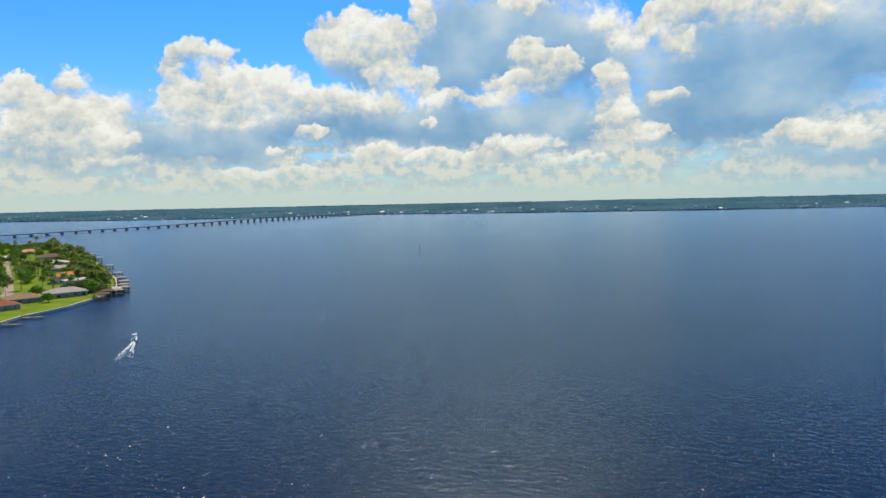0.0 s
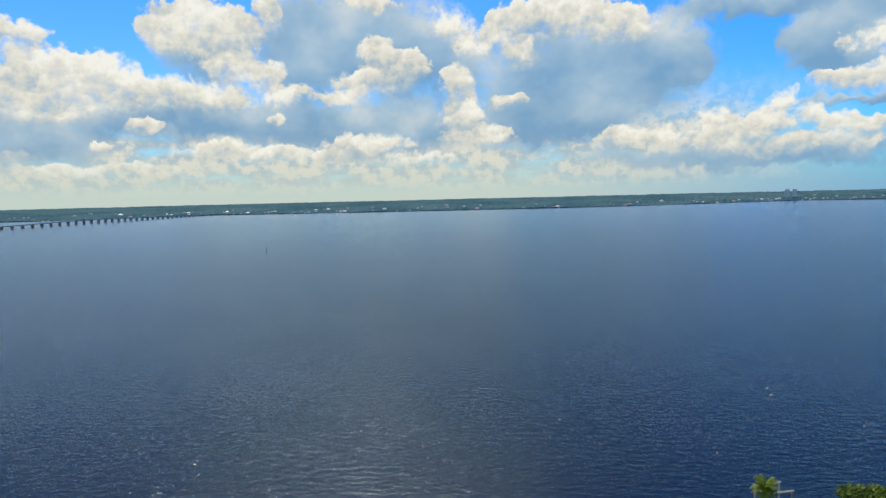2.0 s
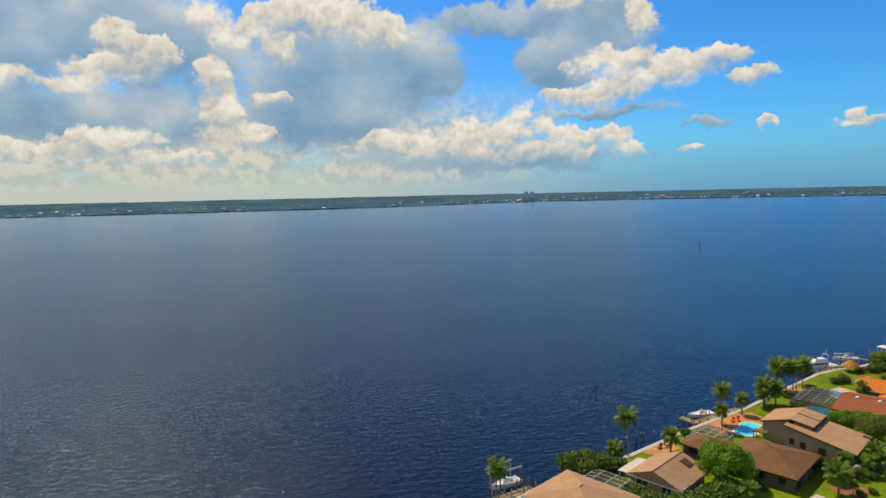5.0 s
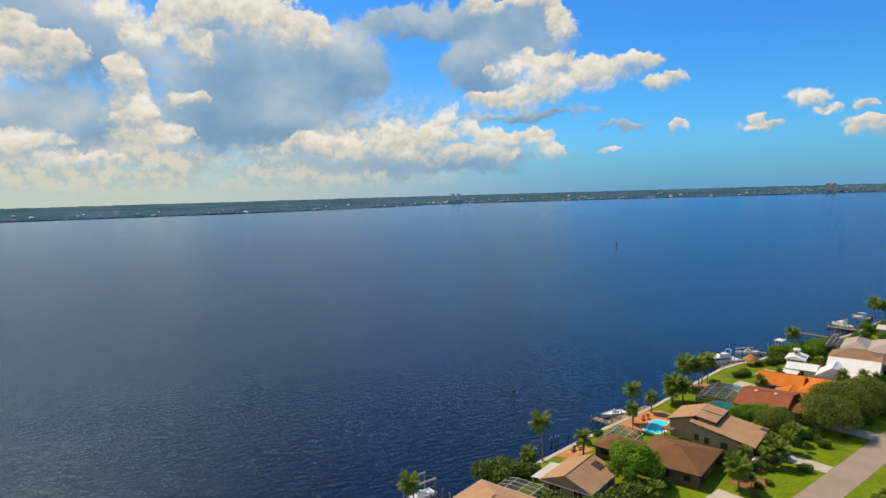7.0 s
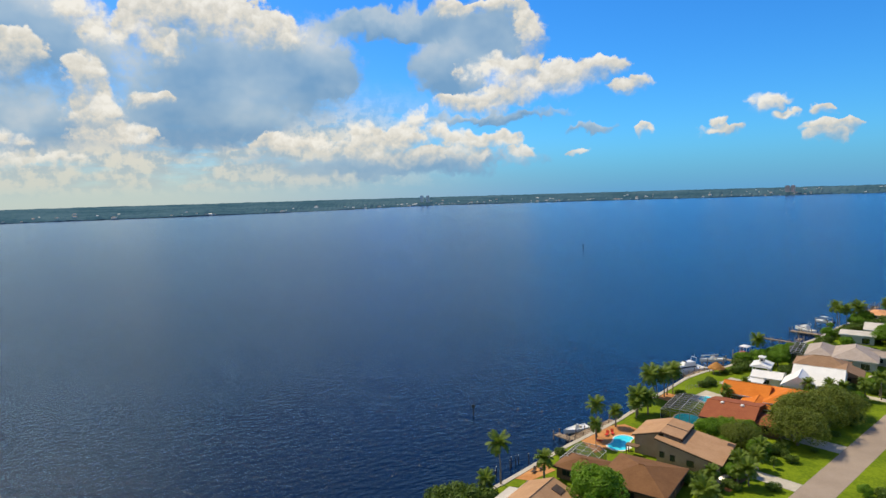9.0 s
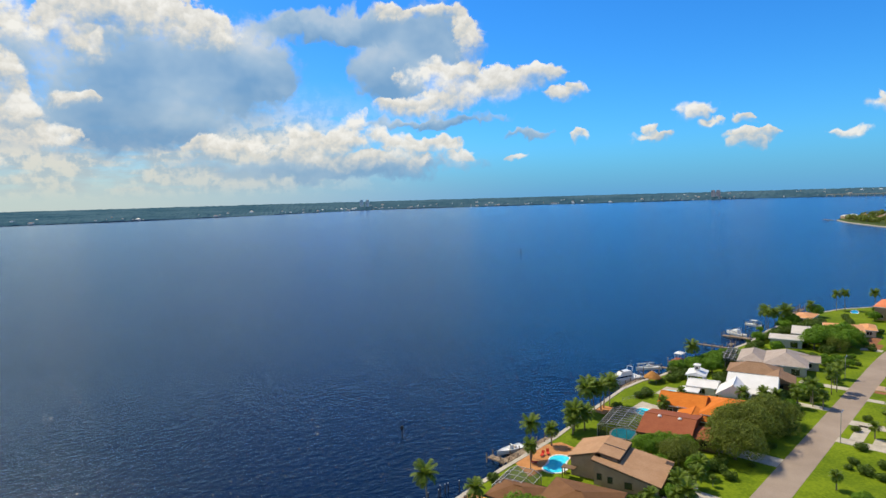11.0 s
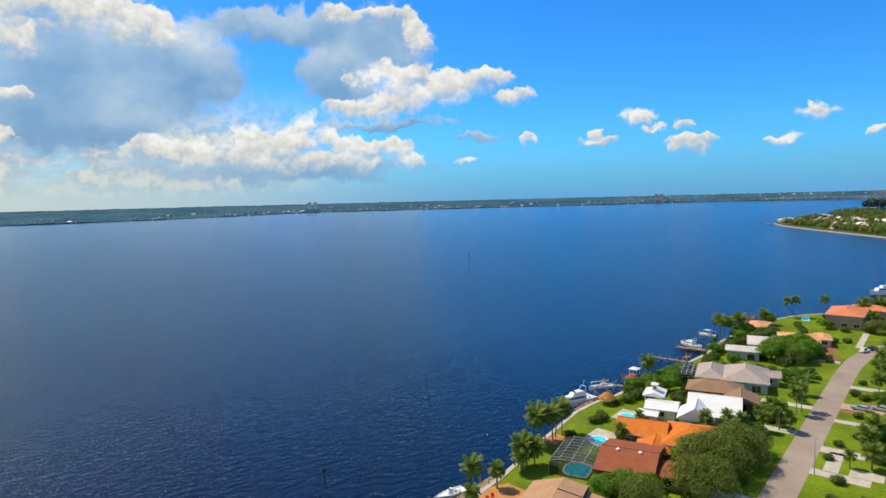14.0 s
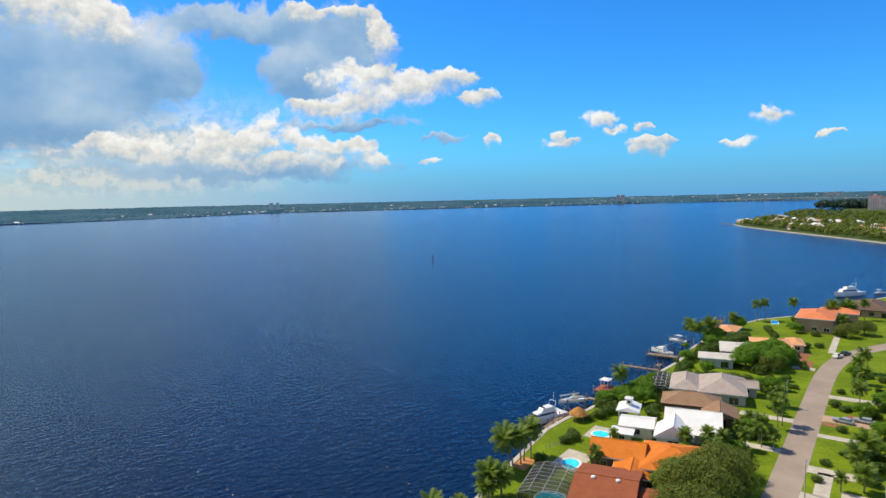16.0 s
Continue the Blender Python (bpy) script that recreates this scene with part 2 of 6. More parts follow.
def material(name, dark, light, rough=0.8, scale=1.0, fine=12.0, bump=0.3, depth=0.03, metal=0.0, spec=0.3, vary=0.0):
    """A surface whose colour runs between two tones at two scales, with relief. vary: how much single pieces differ."""
    m, n, b = principled(name)
    where = n.add("ShaderNodeTexCoord").outputs["Object"]
    big = n.noise(where, scale, 4.0, 0.6)
    small = n.noise(where, fine, 3.0, 0.6)
    f = n.math("ADD", n.math("MULTIPLY", big, 0.6), n.math("MULTIPLY", small, 0.4))
    if vary:
        one = n.add("ShaderNodeObjectInfo").outputs["Random"]
        f = n.math("ADD", f, n.math("MULTIPLY", n.math("SUBTRACT", one, 0.5), vary))
    n.put(b.inputs["Base Color"], n.mix(n.step(f, 0.3, 0.7), dark, light))
    b.inputs["Roughness"].default_value, b.inputs["Metallic"].default_value = rough, metal
    b.inputs["Specular IOR Level"].default_value = spec
    if bump:
        r = n.add("ShaderNodeBump", bump, depth)
        n.put(r.inputs["Height"], small)
        n.put(b.inputs["Normal"], r.outputs[0])
    return m


def leaf_material(name, dark, light):
    """Leaves: every clump has its own green, and some light passes through."""
    m, n, b = principled(name)
    island = n.add("ShaderNodeNewGeometry").outputs["Random Per Island"]
    where = n.add("ShaderNodeTexCoord").outputs["Object"]
    f = n.math("ADD", n.math("MULTIPLY", island, 0.6), n.math("MULTIPLY", n.noise(where, 0.35, 3.0), 0.45))
    n.put(b.inputs["Base Color"], n.mix(f, dark, light))
    b.inputs["Roughness"].default_value = 0.55
    b.inputs["Specular IOR Level"].default_value = 0.25
    thin = n.add("ShaderNodeBsdfTranslucent", n.mix(f, tuple(c * 1.3 for c in dark), tuple(c * 1.5 for c in light)))
    both = n.add("ShaderNodeMixShader", 0.3, b.outputs[0], thin.outputs[0])
    n.put(n.tree.nodes["Material Output"].inputs[0], both.outputs[0])
    return m


def water_material():
    m, n, b = principled("river_water")
    where = n.add("ShaderNodeTexCoord").outputs["Object"]
    w1 = n.noise(n.vec("MULTIPLY", where, (0.6, 0.95, 1.0)), 0.60, 3.0, 0.6)
    w2 = n.noise(n.vec("MULTIPLY", where, (1.0, 1.5, 1.0)), 1.9, 2.0, 0.6)
    w3 = n.noise(n.vec("MULTIPLY", where, (0.012, 0.03, 1.0)), 1.0, 3.0, 0.55)
    gust = n.noise(n.vec("MULTIPLY", where, (0.0016, 0.006, 1.0)), 1.0, 4.0, 0.6)
    calm = n.step(gust, 0.60, 0.72)
    h = n.math("ADD", w1, n.math("MULTIPLY", w2, 0.30))
    r = n.add("ShaderNodeBump")
    n.put(r.inputs["Strength"], n.math("MULTIPLY_ADD", calm, -0.35, 0.9))
    r.inputs["Distance"].default_value = 0.43
    n.put(r.inputs["Height"], h)
    n.tree.nodes.remove(b)
    body = n.add("ShaderNodeBsdfDiffuse", (*WATER_BODY, 1), 0.0, r.outputs[0])
    gloss = n.add("ShaderNodeBsdfGlossy")
    gloss.inputs["Color"].default_value = (*WATER_GLOSS, 1)
    n.put(gloss.inputs["Roughness"], n.math("MULTIPLY_ADD", w3, 0.08, 0.11))
    n.put(gloss.inputs["Normal"], r.outputs[0])
    edge = n.add("ShaderNodeFresnel", 1.26, r.outputs[0])
    both = n.add("ShaderNodeMixShader", edge.outputs[0], body.outputs[0], gloss.outputs[0])
    n.put(n.tree.nodes["Material Output"].inputs[0], both.outputs[0])
    return m


WATER_BODY, WATER_GLOSS = (0.001, 0.008, 0.030), (0.61, 0.79, 0.98)
WATER = water_material()
GRASS = material("lawn_grass", (0.080, 0.132, 0.006), (0.195, 0.265, 0.012), 0.95, 0.10, 1.6, 0.6, 0.08, spec=0.1)
WOOD_FLOOR = material("woodland_floor", (0.040, 0.070, 0.016), (0.095, 0.125, 0.035), 0.95, 0.03, 0.4, 0.6, 0.3, spec=0.1)
SOIL = material("mulch_bed", (0.20, 0.075, 0.03), (0.33, 0.15, 0.07), 0.95, 0.6, 6.0, 0.5)
ASPHALT = material("worn_asphalt", (0.27, 0.21, 0.165), (0.37, 0.295, 0.235), 0.92, 0.12, 5.0, 0.3)
CONCRETE = material("pale_concrete", (0.38, 0.34, 0.28), (0.56, 0.51, 0.43), 0.9, 0.5, 5.0, 0.3)
PAVER = material("orange_pavers", (0.42, 0.17, 0.05), (0.60, 0.29, 0.11), 0.85, 0.5, 5.0, 0.4)
PINK_PAVER = material("pinkish_drive", (0.38, 0.24, 0.17), (0.52, 0.36, 0.26), 0.9, 0.5, 5.0, 0.3)
TIMBER = material("weathered_timber", (0.20, 0.14, 0.09), (0.38, 0.29, 0.20), 0.85, 1.2, 9.0, 0.4, vary=0.5)
DARK_PILE = material("wet_pile", (0.03, 0.026, 0.022), (0.08, 0.065, 0.05), 0.6, 1.2, 6.0, 0.3)
WALL_TAN = material("tan_stucco", (0.36, 0.24, 0.15), (0.47, 0.33, 0.22), 0.9, 0.5, 10.0, 0.3)
WALL_BROWN = material("brown_siding", (0.15, 0.09, 0.05), (0.23, 0.145, 0.09), 0.85, 0.5, 8.0, 0.3)
WALL_WHITE = material("white_stucco", (0.66, 0.63, 0.57), (0.80, 0.78, 0.73), 0.9, 0.5, 10.0, 0.2)
WALL_CREAM = material("cream_stucco", (0.55, 0.46, 0.34), (0.68, 0.59, 0.46), 0.9, 0.5, 10.0, 0.2)
WALL_GREY = material("grey_stucco", (0.34, 0.36, 0.36), (0.46, 0.47, 0.46), 0.9, 0.5, 10.0, 0.2)
TRIM = material("white_trim", (0.70, 0.68, 0.64), (0.82, 0.80, 0.76), 0.6, 1.0, 10.0, 0.1)
DARK_TRIM = material("dark_trim", (0.05, 0.035, 0.025), (0.10, 0.07, 0.05), 0.6, 1.0, 10.0, 0.1)
PANE = material("window_pane", (0.012, 0.018, 0.022), (0.03, 0.04, 0.045), 0.08, 1.0, 2.0, 0.0, spec=0.7)
DOOR = material("painted_door", (0.25, 0.12, 0.06), (0.33, 0.18, 0.09), 0.5, 1.0, 8.0, 0.1)
METAL = material("brushed_metal", (0.45, 0.46, 0.47), (0.62, 0.63, 0.64), 0.35, 1.0, 12.0, 0.1, metal=0.9)
BRONZE = material("bronze_frame", (0.30, 0.30, 0.30), (0.42, 0.42, 0.41), 0.4, 1.0, 12.0, 0.1)
FRAME_PALE = material("pale_aluminium", (0.48, 0.47, 0.43), (0.62, 0.60, 0.56), 0.4, 1.0, 12.0, 0.1)
GELCOAT = material("white_gelcoat", (0.72, 0.72, 0.70), (0.84, 0.84, 0.82), 0.25, 0.6, 6.0, 0.05, spec=0.5)
TEAK = material("boat_deck", (0.50, 0.46, 0.40), (0.62, 0.58, 0.52), 0.6, 0.8, 9.0, 0.2)
CANVAS = material("blue_canvas", (0.03, 0.06, 0.13), (0.06, 0.10, 0.20), 0.8, 1.0, 9.0, 0.2)
TYRE = material("tyre_rubber", (0.015, 0.015, 0.015), (0.03, 0.03, 0.03), 0.8, 2.0, 20.0, 0.2)
CAR_WHITE = material("white_car_paint", (0.72, 0.72, 0.72), (0.80, 0.80, 0.80), 0.25, 0.5, 4.0, 0.0, spec=0.6)
CAR_DARK = material("dark_car_paint", (0.03, 0.035, 0.04), (0.06, 0.065, 0.07), 0.25, 0.5, 4.0, 0.0, spec=0.6)
CAR_SILVER = material("silver_car_paint", (0.40, 0.44, 0.44), (0.50, 0.53, 0.53), 0.25, 0.5, 4.0, 0.0, metal=0.3, spec=0.6)
RED = material("red_cushion", (0.50, 0.03, 0.02), (0.68, 0.06, 0.03), 0.8, 1.0, 9.0, 0.2)
FOAM = material("foam_wake", (0.55, 0.60, 0.62), (0.85, 0.87, 0.87), 0.9, 0.8, 4.0, 0.4)
BARK = material("grey_brown_bark", (0.12, 0.09, 0.065), (0.24, 0.19, 0.145), 0.9, 1.5, 9.0, 0.6)
PALM_BARK = material("ringed_palm_bark", (0.20, 0.16, 0.12), (0.36, 0.30, 0.23), 0.9, 1.5, 9.0, 0.6)
LEAF_OAK = leaf_material("oak_leaves", (0.072, 0.100, 0.014), (0.225, 0.270, 0.036))
LEAF_BRIGHT = leaf_material("bright_leaves", (0.055, 0.145, 0.008), (0.23, 0.39, 0.025))
LEAF_SHRUB = leaf_material("shrub_leaves", (0.04, 0.085, 0.010), (0.14, 0.21, 0.026))
LEAF_PALM = leaf_material("palm_leaves", (0.055, 0.11, 0.010), (0.215, 0.285, 0.028))
LEAF_FAR = leaf_material("far_woods_leaves", (0.025, 0.060, 0.045), (0.060, 0.100, 0.065))


def roof_material(name, dark, light, course, rough=0.85):
    """Roofing in courses that follow the slope, with streaks and faded patches."""
    m, n, b = principled(name)
    where = n.add("ShaderNodeTexCoord").outputs["Object"]
    z = n.add("ShaderNodeSeparateXYZ", where).outputs[2]
    saw = n.math("FRACT", n.math("MULTIPLY", z, 1.0 / course))
    big = n.noise(where, 0.35, 4.0, 0.6)
    small = n.noise(where, 5.0, 3.0, 0.6)
    streak = n.noise(n.vec("MULTIPLY", where, (2.2, 2.2, 0.25)), 1.0, 3.0, 0.6)
    f = n.math("ADD", n.math("MULTIPLY", big, 0.45), n.math("ADD", n.math("MULTIPLY", small, 0.3), n.math("MULTIPLY", streak, 0.25)))
    n.put(b.inputs["Base Color"], n.mix(n.step(f, 0.32, 0.68), dark, light))
    b.inputs["Roughness"].default_value = rough
    b.inputs["Specular IOR Level"].default_value = 0.25
    r = n.add("ShaderNodeBump", 0.5, 0.04)
    n.put(r.inputs["Height"], n.math("ADD", saw, n.math("MULTIPLY", small, 0.5)))
    n.put(b.inputs["Normal"], r.outputs[0])
    return m


ROOF_TAN = roof_material("tan_shingles", (0.36, 0.20, 0.105), (0.48, 0.29, 0.165), 0.07)
ROOF_BROWN = roof_material("brown_shingles", (0.145, 0.066, 0.026), (0.215, 0.105, 0.045), 0.07)
ROOF_RUST = roof_material("rust_shingles", (0.24, 0.065, 0.028), (0.33, 0.105, 0.045), 0.07)
ROOF_ORANGE = roof_material("orange_tiles", (0.52, 0.135, 0.014), (0.68, 0.21, 0.028), 0.10)
ROOF_WHITE = roof_material("white_metal_sheets", (0.68, 0.67, 0.65), (0.82, 0.81, 0.79), 0.30, 0.45)
ROOF_GREY = roof_material("pinkish_grey_shingles", (0.33, 0.27, 0.235), (0.46, 0.385, 0.34), 0.07)
ROOF_PEACH = roof_material("peach_tiles", (0.58, 0.26, 0.11), (0.72, 0.37, 0.18), 0.10)
ROOF_TERRA = roof_material("terracotta_tiles", (0.58, 0.16, 0.06), (0.72, 0.25, 0.11), 0.10)
ROOF_PALE = roof_material("pale_flat_roofing", (0.46, 0.42, 0.38), (0.60, 0.56, 0.51), 0.20)
ROOF_DARK = roof_material("dark_brown_tiles", (0.11, 0.07, 0.05), (0.18, 0.12, 0.085), 0.07)
ROOF_BROWN7 = roof_material("light_brown_shingles", (0.24, 0.14, 0.08), (0.33, 0.205, 0.125), 0.07)
THATCH = roof_material("straw_thatch", (0.34, 0.15, 0.035), (0.52, 0.25, 0.07), 0.15)


def pool_material():
    m, n, b = principled("pool_water")
    where = n.add("ShaderNodeTexCoord").outputs["Object"]
    n.put(b.inputs["Base Color"], n.mix(n.step(n.noise(where, 0.8, 3.0), 0.3, 0.7), (0.03, 0.62, 0.82), (0.08, 0.80, 0.95)))
    b.inputs["Roughness"].default_value = 0.08
    r = n.add("ShaderNodeBump", 0.2, 0.05)
    n.put(r.inputs["Height"], n.noise(where, 2.0, 3.0))
    n.put(b.inputs["Normal"], r.outputs[0])
    return m


def screen_material():
    """Fine insect mesh: mostly open, a little dark thread."""
    m, n, b = principled("insect_screen")
    b.inputs["Base Color"].default_value = (0.035, 0.035, 0.035, 1)
    b.inputs["Roughness"].default_value = 0.8
    open_part = n.add("ShaderNodeBsdfTransparent")
    both = n.add("ShaderNodeMixShader", 0.55, open_part.outputs[0], b.outputs[0])
    n.put(n.tree.nodes["Material Output"].inputs[0], both.outputs[0])
    return m


POOL = pool_material()
SCREEN = screen_material()

# ---- small builders ----
GROUND = 1.4
LAND = pose(150, 82, 0, 0, 0, 14.95)


def there(u, v, z=GROUND, turn=0.0):
    """A pose in the neighbourhood: u along the street, v towards the river."""
    return LAND @ pose(u, v, z, 0, 0, turn)


def lot(p, q, z=GROUND, turn=0.0):
    """A pose in the plots by the river, which lie at an angle to the street."""
    return LAND @ pose(0, 0, 0, 0, 0, 13) @ pose(p, q, z, 0, 0, turn)


def mesh_of(bm, name, mat, smooth=False):
    me = bpy.data.meshes.new(name)
    bmesh.ops.recalc_face_normals(bm, faces=bm.faces)
    bm.to_mesh(me)
    bm.free()
    me.materials.append(mat)
    if smooth:
        me.polygons.foreach_set("use_smooth", [True] * len(me.polygons))
    return me


def part(name, bm, mat, parent=None, label="", at=None, smooth=False):
    """Links a bmesh, or a mesh that is there already, as one object under a thing."""
    me = bm if isinstance(bm, bpy.types.Mesh) else mesh_of(bm, name, mat, smooth)
    ob = new(name, me)
    if parent is not None:
        ob.parent = parent
    if at is not None:
        ob.matrix_basis = at
    return tagged(ob, label)


def thing(name, label, category, m, group="", kind=""):
    ob = new(name)
    ob.empty_display_size = 0.5
    ob.matrix_basis = m
    return tagged(ob, label, category, group, kind)


def box(bm, x0, x1, y0, y1, z0, z1):
    v = [bm.verts.new((x, y, z)) for z in (z0, z1) for x, y in ((x0, y0), (x1, y0), (x1, y1), (x0, y1))]
    for f in ((3, 2, 1, 0), (4, 5, 6, 7), (0, 1, 5, 4), (1, 2, 6, 5), (2, 3, 7, 6), (3, 0, 4, 7)):
        bm.faces.new([v[i] for i in f])
    return bm


def boxed(x0, x1, y0, y1, z0, z1, bevel=0.0):
    bm = box(bmesh.new(), x0, x1, y0, y1, z0, z1)
    if bevel:
        bmesh.ops.bevel(bm, geom=bm.edges[:], offset=bevel, segments=2, affect="EDGES")
    return bm


def slab(points, z0, z1, bm=None):
    """A flat body with the outline points."""
    bm = bm or bmesh.new()
    lo = [bm.verts.new((x, y, z0)) for x, y in points]
    hi = [bm.verts.new((x, y, z1)) for x, y in points]
    bm.faces.new(hi)
    bm.faces.new(lo[::-1])
    k = len(points)
    for i in range(k):
        bm.faces.new((lo[i], lo[(i + 1) % k], hi[(i + 1) % k], hi[i]))
    return bm


def tube(bm, points, radii, sides=8):
    """A tapered round body along points."""
    rings = []
    for i, p in enumerate(points):
        p = Vector(p)
        way = (Vector(points[min(i + 1, len(points) - 1)]) - Vector(points[max(i - 1, 0)])).normalized()
        a = way.orthogonal().normalized()
        b = way.cross(a)
        rings.append([bm.verts.new(p + (a * math.cos(2 * math.pi * k / sides) + b * math.sin(2 * math.pi * k / sides)) * radii[i]) for k in range(sides)])
    for r, s in zip(rings, rings[1:]):
        for k in range(sides):
            bm.faces.new((r[k], r[(k + 1) % sides], s[(k + 1) % sides], s[k]))
    bm.faces.new(rings[0][::-1])
    bm.faces.new(rings[-1])
    return bm


def band(line, left, right):
    """The outline of a strip along a line, from left to right of it."""
    a, b = [], []
    for i, (x, y) in enumerate(line):
        p, q = line[max(i - 1, 0)], line[min(i + 1, len(line) - 1)]
        d = Vector((q[0] - p[0], q[1] - p[1])).normalized()
        a.append((x - d.y * left, y + d.x * left))
        b.append((x + d.y * right, y - d.x * right))
    return a + b[::-1]


def strip(line, left, right, z0, z1):
    """A strip body in quads, so that it bends well."""
    bm = bmesh.new()
    out = band(line, left, right)
    k = len(line)
    for i in range(k - 1):
        slab([out[i], out[i + 1], out[2 * k - 2 - i], out[2 * k - 1 - i]], z0, z1, bm)
    return bm


def smoothed(line, rounds=2):
    for _ in range(rounds):
        out = [line[0]]
        for p, q in zip(line, line[1:]):
            out += [(p[0] * 0.75 + q[0] * 0.25, p[1] * 0.75 + q[1] * 0.25), (p[0] * 0.25 + q[0] * 0.75, p[1] * 0.25 + q[1] * 0.75)]
        line = out + [line[-1]]
    return line


# ---- river and land ----
bm = bmesh.new()
ring = []
for r in (0, 60, 150, 300, 600, 1200, 2400, 4990):
    ring.append([bm.verts.new((r * math.cos(2 * math.pi * k / 48), r * math.sin(2 * math.pi * k / 48), 0)) for k in range(48)] if r else [bm.verts.new((0, 0, 0))])
for k in range(48):
    bm.faces.new((ring[0][0], ring[1][k], ring[1][(k + 1) % 48]))
for a, b in zip(ring[1:], ring[2:]):
    for k in range(48):
        bm.faces.new((a[k], b[k], b[(k + 1) % 48], a[(k + 1) % 48]))
river = part("water", bm, WATER)
tagged(river, "wide dark blue river with small wind ripples", "water", kind="structure")

SHORE = [(-330, 20), (-240, 32), (-150, 39), (-117, 42), (-98, 43.4), (-81, 43.9), (-57, 46.4), (-34, 47.5), (-14, 50.2), (10, 53), (20, 52.3), (30, 50), (42, 49), (56, 46),
         (74, 44.8), (93, 42.8), (112, 44), (145, 42.3), (170, 37), (186, 31), (202, 19), (234, 6), (275, -12), (340, -45)]
ground = part("ground", slab([(340, -300), (340, -45)] + SHORE[::-1][1:] + [(-330, -300)], -2.0, GROUND), GRASS, at=LAND)
tagged(ground, "bright green lawn of a riverside neighbourhood", "ground", kind="structure")
seawall = part("seawall", strip(SHORE, 0.25, 0.9, -2.0, GROUND + 0.12), CONCRETE, at=LAND)
tagged(seawall, "pale concrete seawall cap along the river bank", "seawall", kind="structure")
ROAD = smoothed([(-300, -0.3), (-100, -0.4), (60, -0.5), (100, -0.6), (122, -3.0), (138, -8.0), (155, -17), (180, -33), (240, -60), (330, -90)])
road = part("road", strip(ROAD, 3.0, 3.0, GROUND - 0.4, GROUND + 0.03), ASPHALT, at=LAND)
tagged(road, "sun-bleached asphalt street curving between lawns", "road", kind="structure")


def paving(name, label, mat, *outlines, rise=0.05):
    for o in outlines:
        ob = part(name, slab(o, GROUND - 0.3, GROUND + rise), mat, at=LAND)
        tagged(ob, label, "paving", kind="structure")


def quad(u0, u1, v0, v1, skew=0.0):
    return [(u0, v0), (u1, v0), (u1 + skew, v1), (u0 + skew, v1)]


paving("driveway", "pale concrete driveway across the lawn", CONCRETE, quad(48.2, 51.4, 2.5, 15), quad(26.2, 29.0, 2.5, 14.5), quad(74.8, 78.2, -16, -3.4), quad(41.2, 43.8, -18, -3.4),
       quad(18.8, 22.6, -12, -3.4), quad(4.5, 8.0, -14, -3.4, 0.4), quad(103.5, 107, 2.4, 9), quad(8.2, 12.5, -16, -10), quad(8, 20, -8.2, -5.4), quad(-43, -39, 2.6, 14.5), quad(-18, -13, 2.6, 19),
       quad(-70, -65, 2.6, 13), quad(132, 166, -1.4, 0.8))
paving("driveway", "pinkish paved driveway beside the street", PINK_PAVER, quad(53.6, 58.8, -14.5, -3.4))
paving("pool_deck", "orange paved pool deck by the seawall", PAVER, [(-55.5, 39.5), (-37, 37), (-36, 44.5), (-40, 46.6), (-52, 46.0)], [(-76, 40.5), (-68.5, 40), (-68, 44.6), (-78, 44.0)], [(-13, 46.0), (-6.6, 46.4), (-6.8, 49.8), (-12.6, 49.4)])
paving("pool_deck", "pale paved deck round a small pool", CONCRETE, [(-8, 36.5), (2, 36.5), (3, 43), (-7, 43)], [(11.5, 37.5), (20, 36.5), (20, 43.5), (12, 43.5)])
paving("planting_bed", "mulched planting bed with reddish bark", SOIL, quad(57.5, 62, -13, -8.5), quad(50.5, 53, -7.5, -3.6), quad(104, 116, 3.5, 5.8), quad(-52, -44, 11, 14), quad(-61, -55, 7.5, 13.5), quad(110, 128, 5.8, 9.5), rise=0.03)


def dense_line(points, step):
    out = []
    for p, q in zip(points, points[1:]):
        k = max(1, round(math.dist(p, q) / step))
        out += [(p[0] + (q[0] - p[0]) * i / k, p[1] + (q[1] - p[1]) * i / k) for i in range(k)]
    return out + [points[-1]]


LEFT_POINT = [(-325, 120), (-340, 190), (-352, 219), (-358, 254), (-372, 288), (-390, 318), (-450, 372), (-560, 455), (-700, 556), (-780, 618), (-1000, 742), (-1250, 700), (-1300, 100), (-700, 20)]
RIGHT_POINT = [(720, 60), (790, 195), (835, 252), (887, 305), (959, 383), (1032, 460), (1110, 535), (1184, 588), (1260, 615), (1420, 620), (1900, 640), (2600, 860), (2700, 0), (1700, -400), (900, -300)]
for name, line, label in (("land_west", LEFT_POINT, "green residential point beyond a stretch of river"), ("land_east", RIGHT_POINT, "wooded residential point across the water")):
    ob = part(name, slab(line, -2, 1.3), GRASS if name == "land_west" else WOOD_FLOOR)
    tagged(ob, label, "land", kind="structure")
    ob = part("seawall", strip(line[1:9] if name == "land_west" else line[:8], 0.7, 0.7, -2, 1.4), CONCRETE)
    tagged(ob, "pale concrete bank wall along the point", "seawall", kind="structure")

FAR_SHORE = [(-4600, 1500), (-4000, 2200), (-3300, 2340), (-2630, 2350), (-2000, 2430), (-1560, 2880), (-1450, 2950), (-1000, 2860), (-566, 2845), (170, 2880), (600, 3000), (870, 3120), (1250, 3350), (1600, 3520), (2000, 3330),
             (2480, 3100), (2800, 2980), (3100, 2700), (3500, 2560), (3900, 2450), (4150, 2150), (4380, 1800), (4560, 1300), (4700, 800), (4760, 300), (4800, -300)]


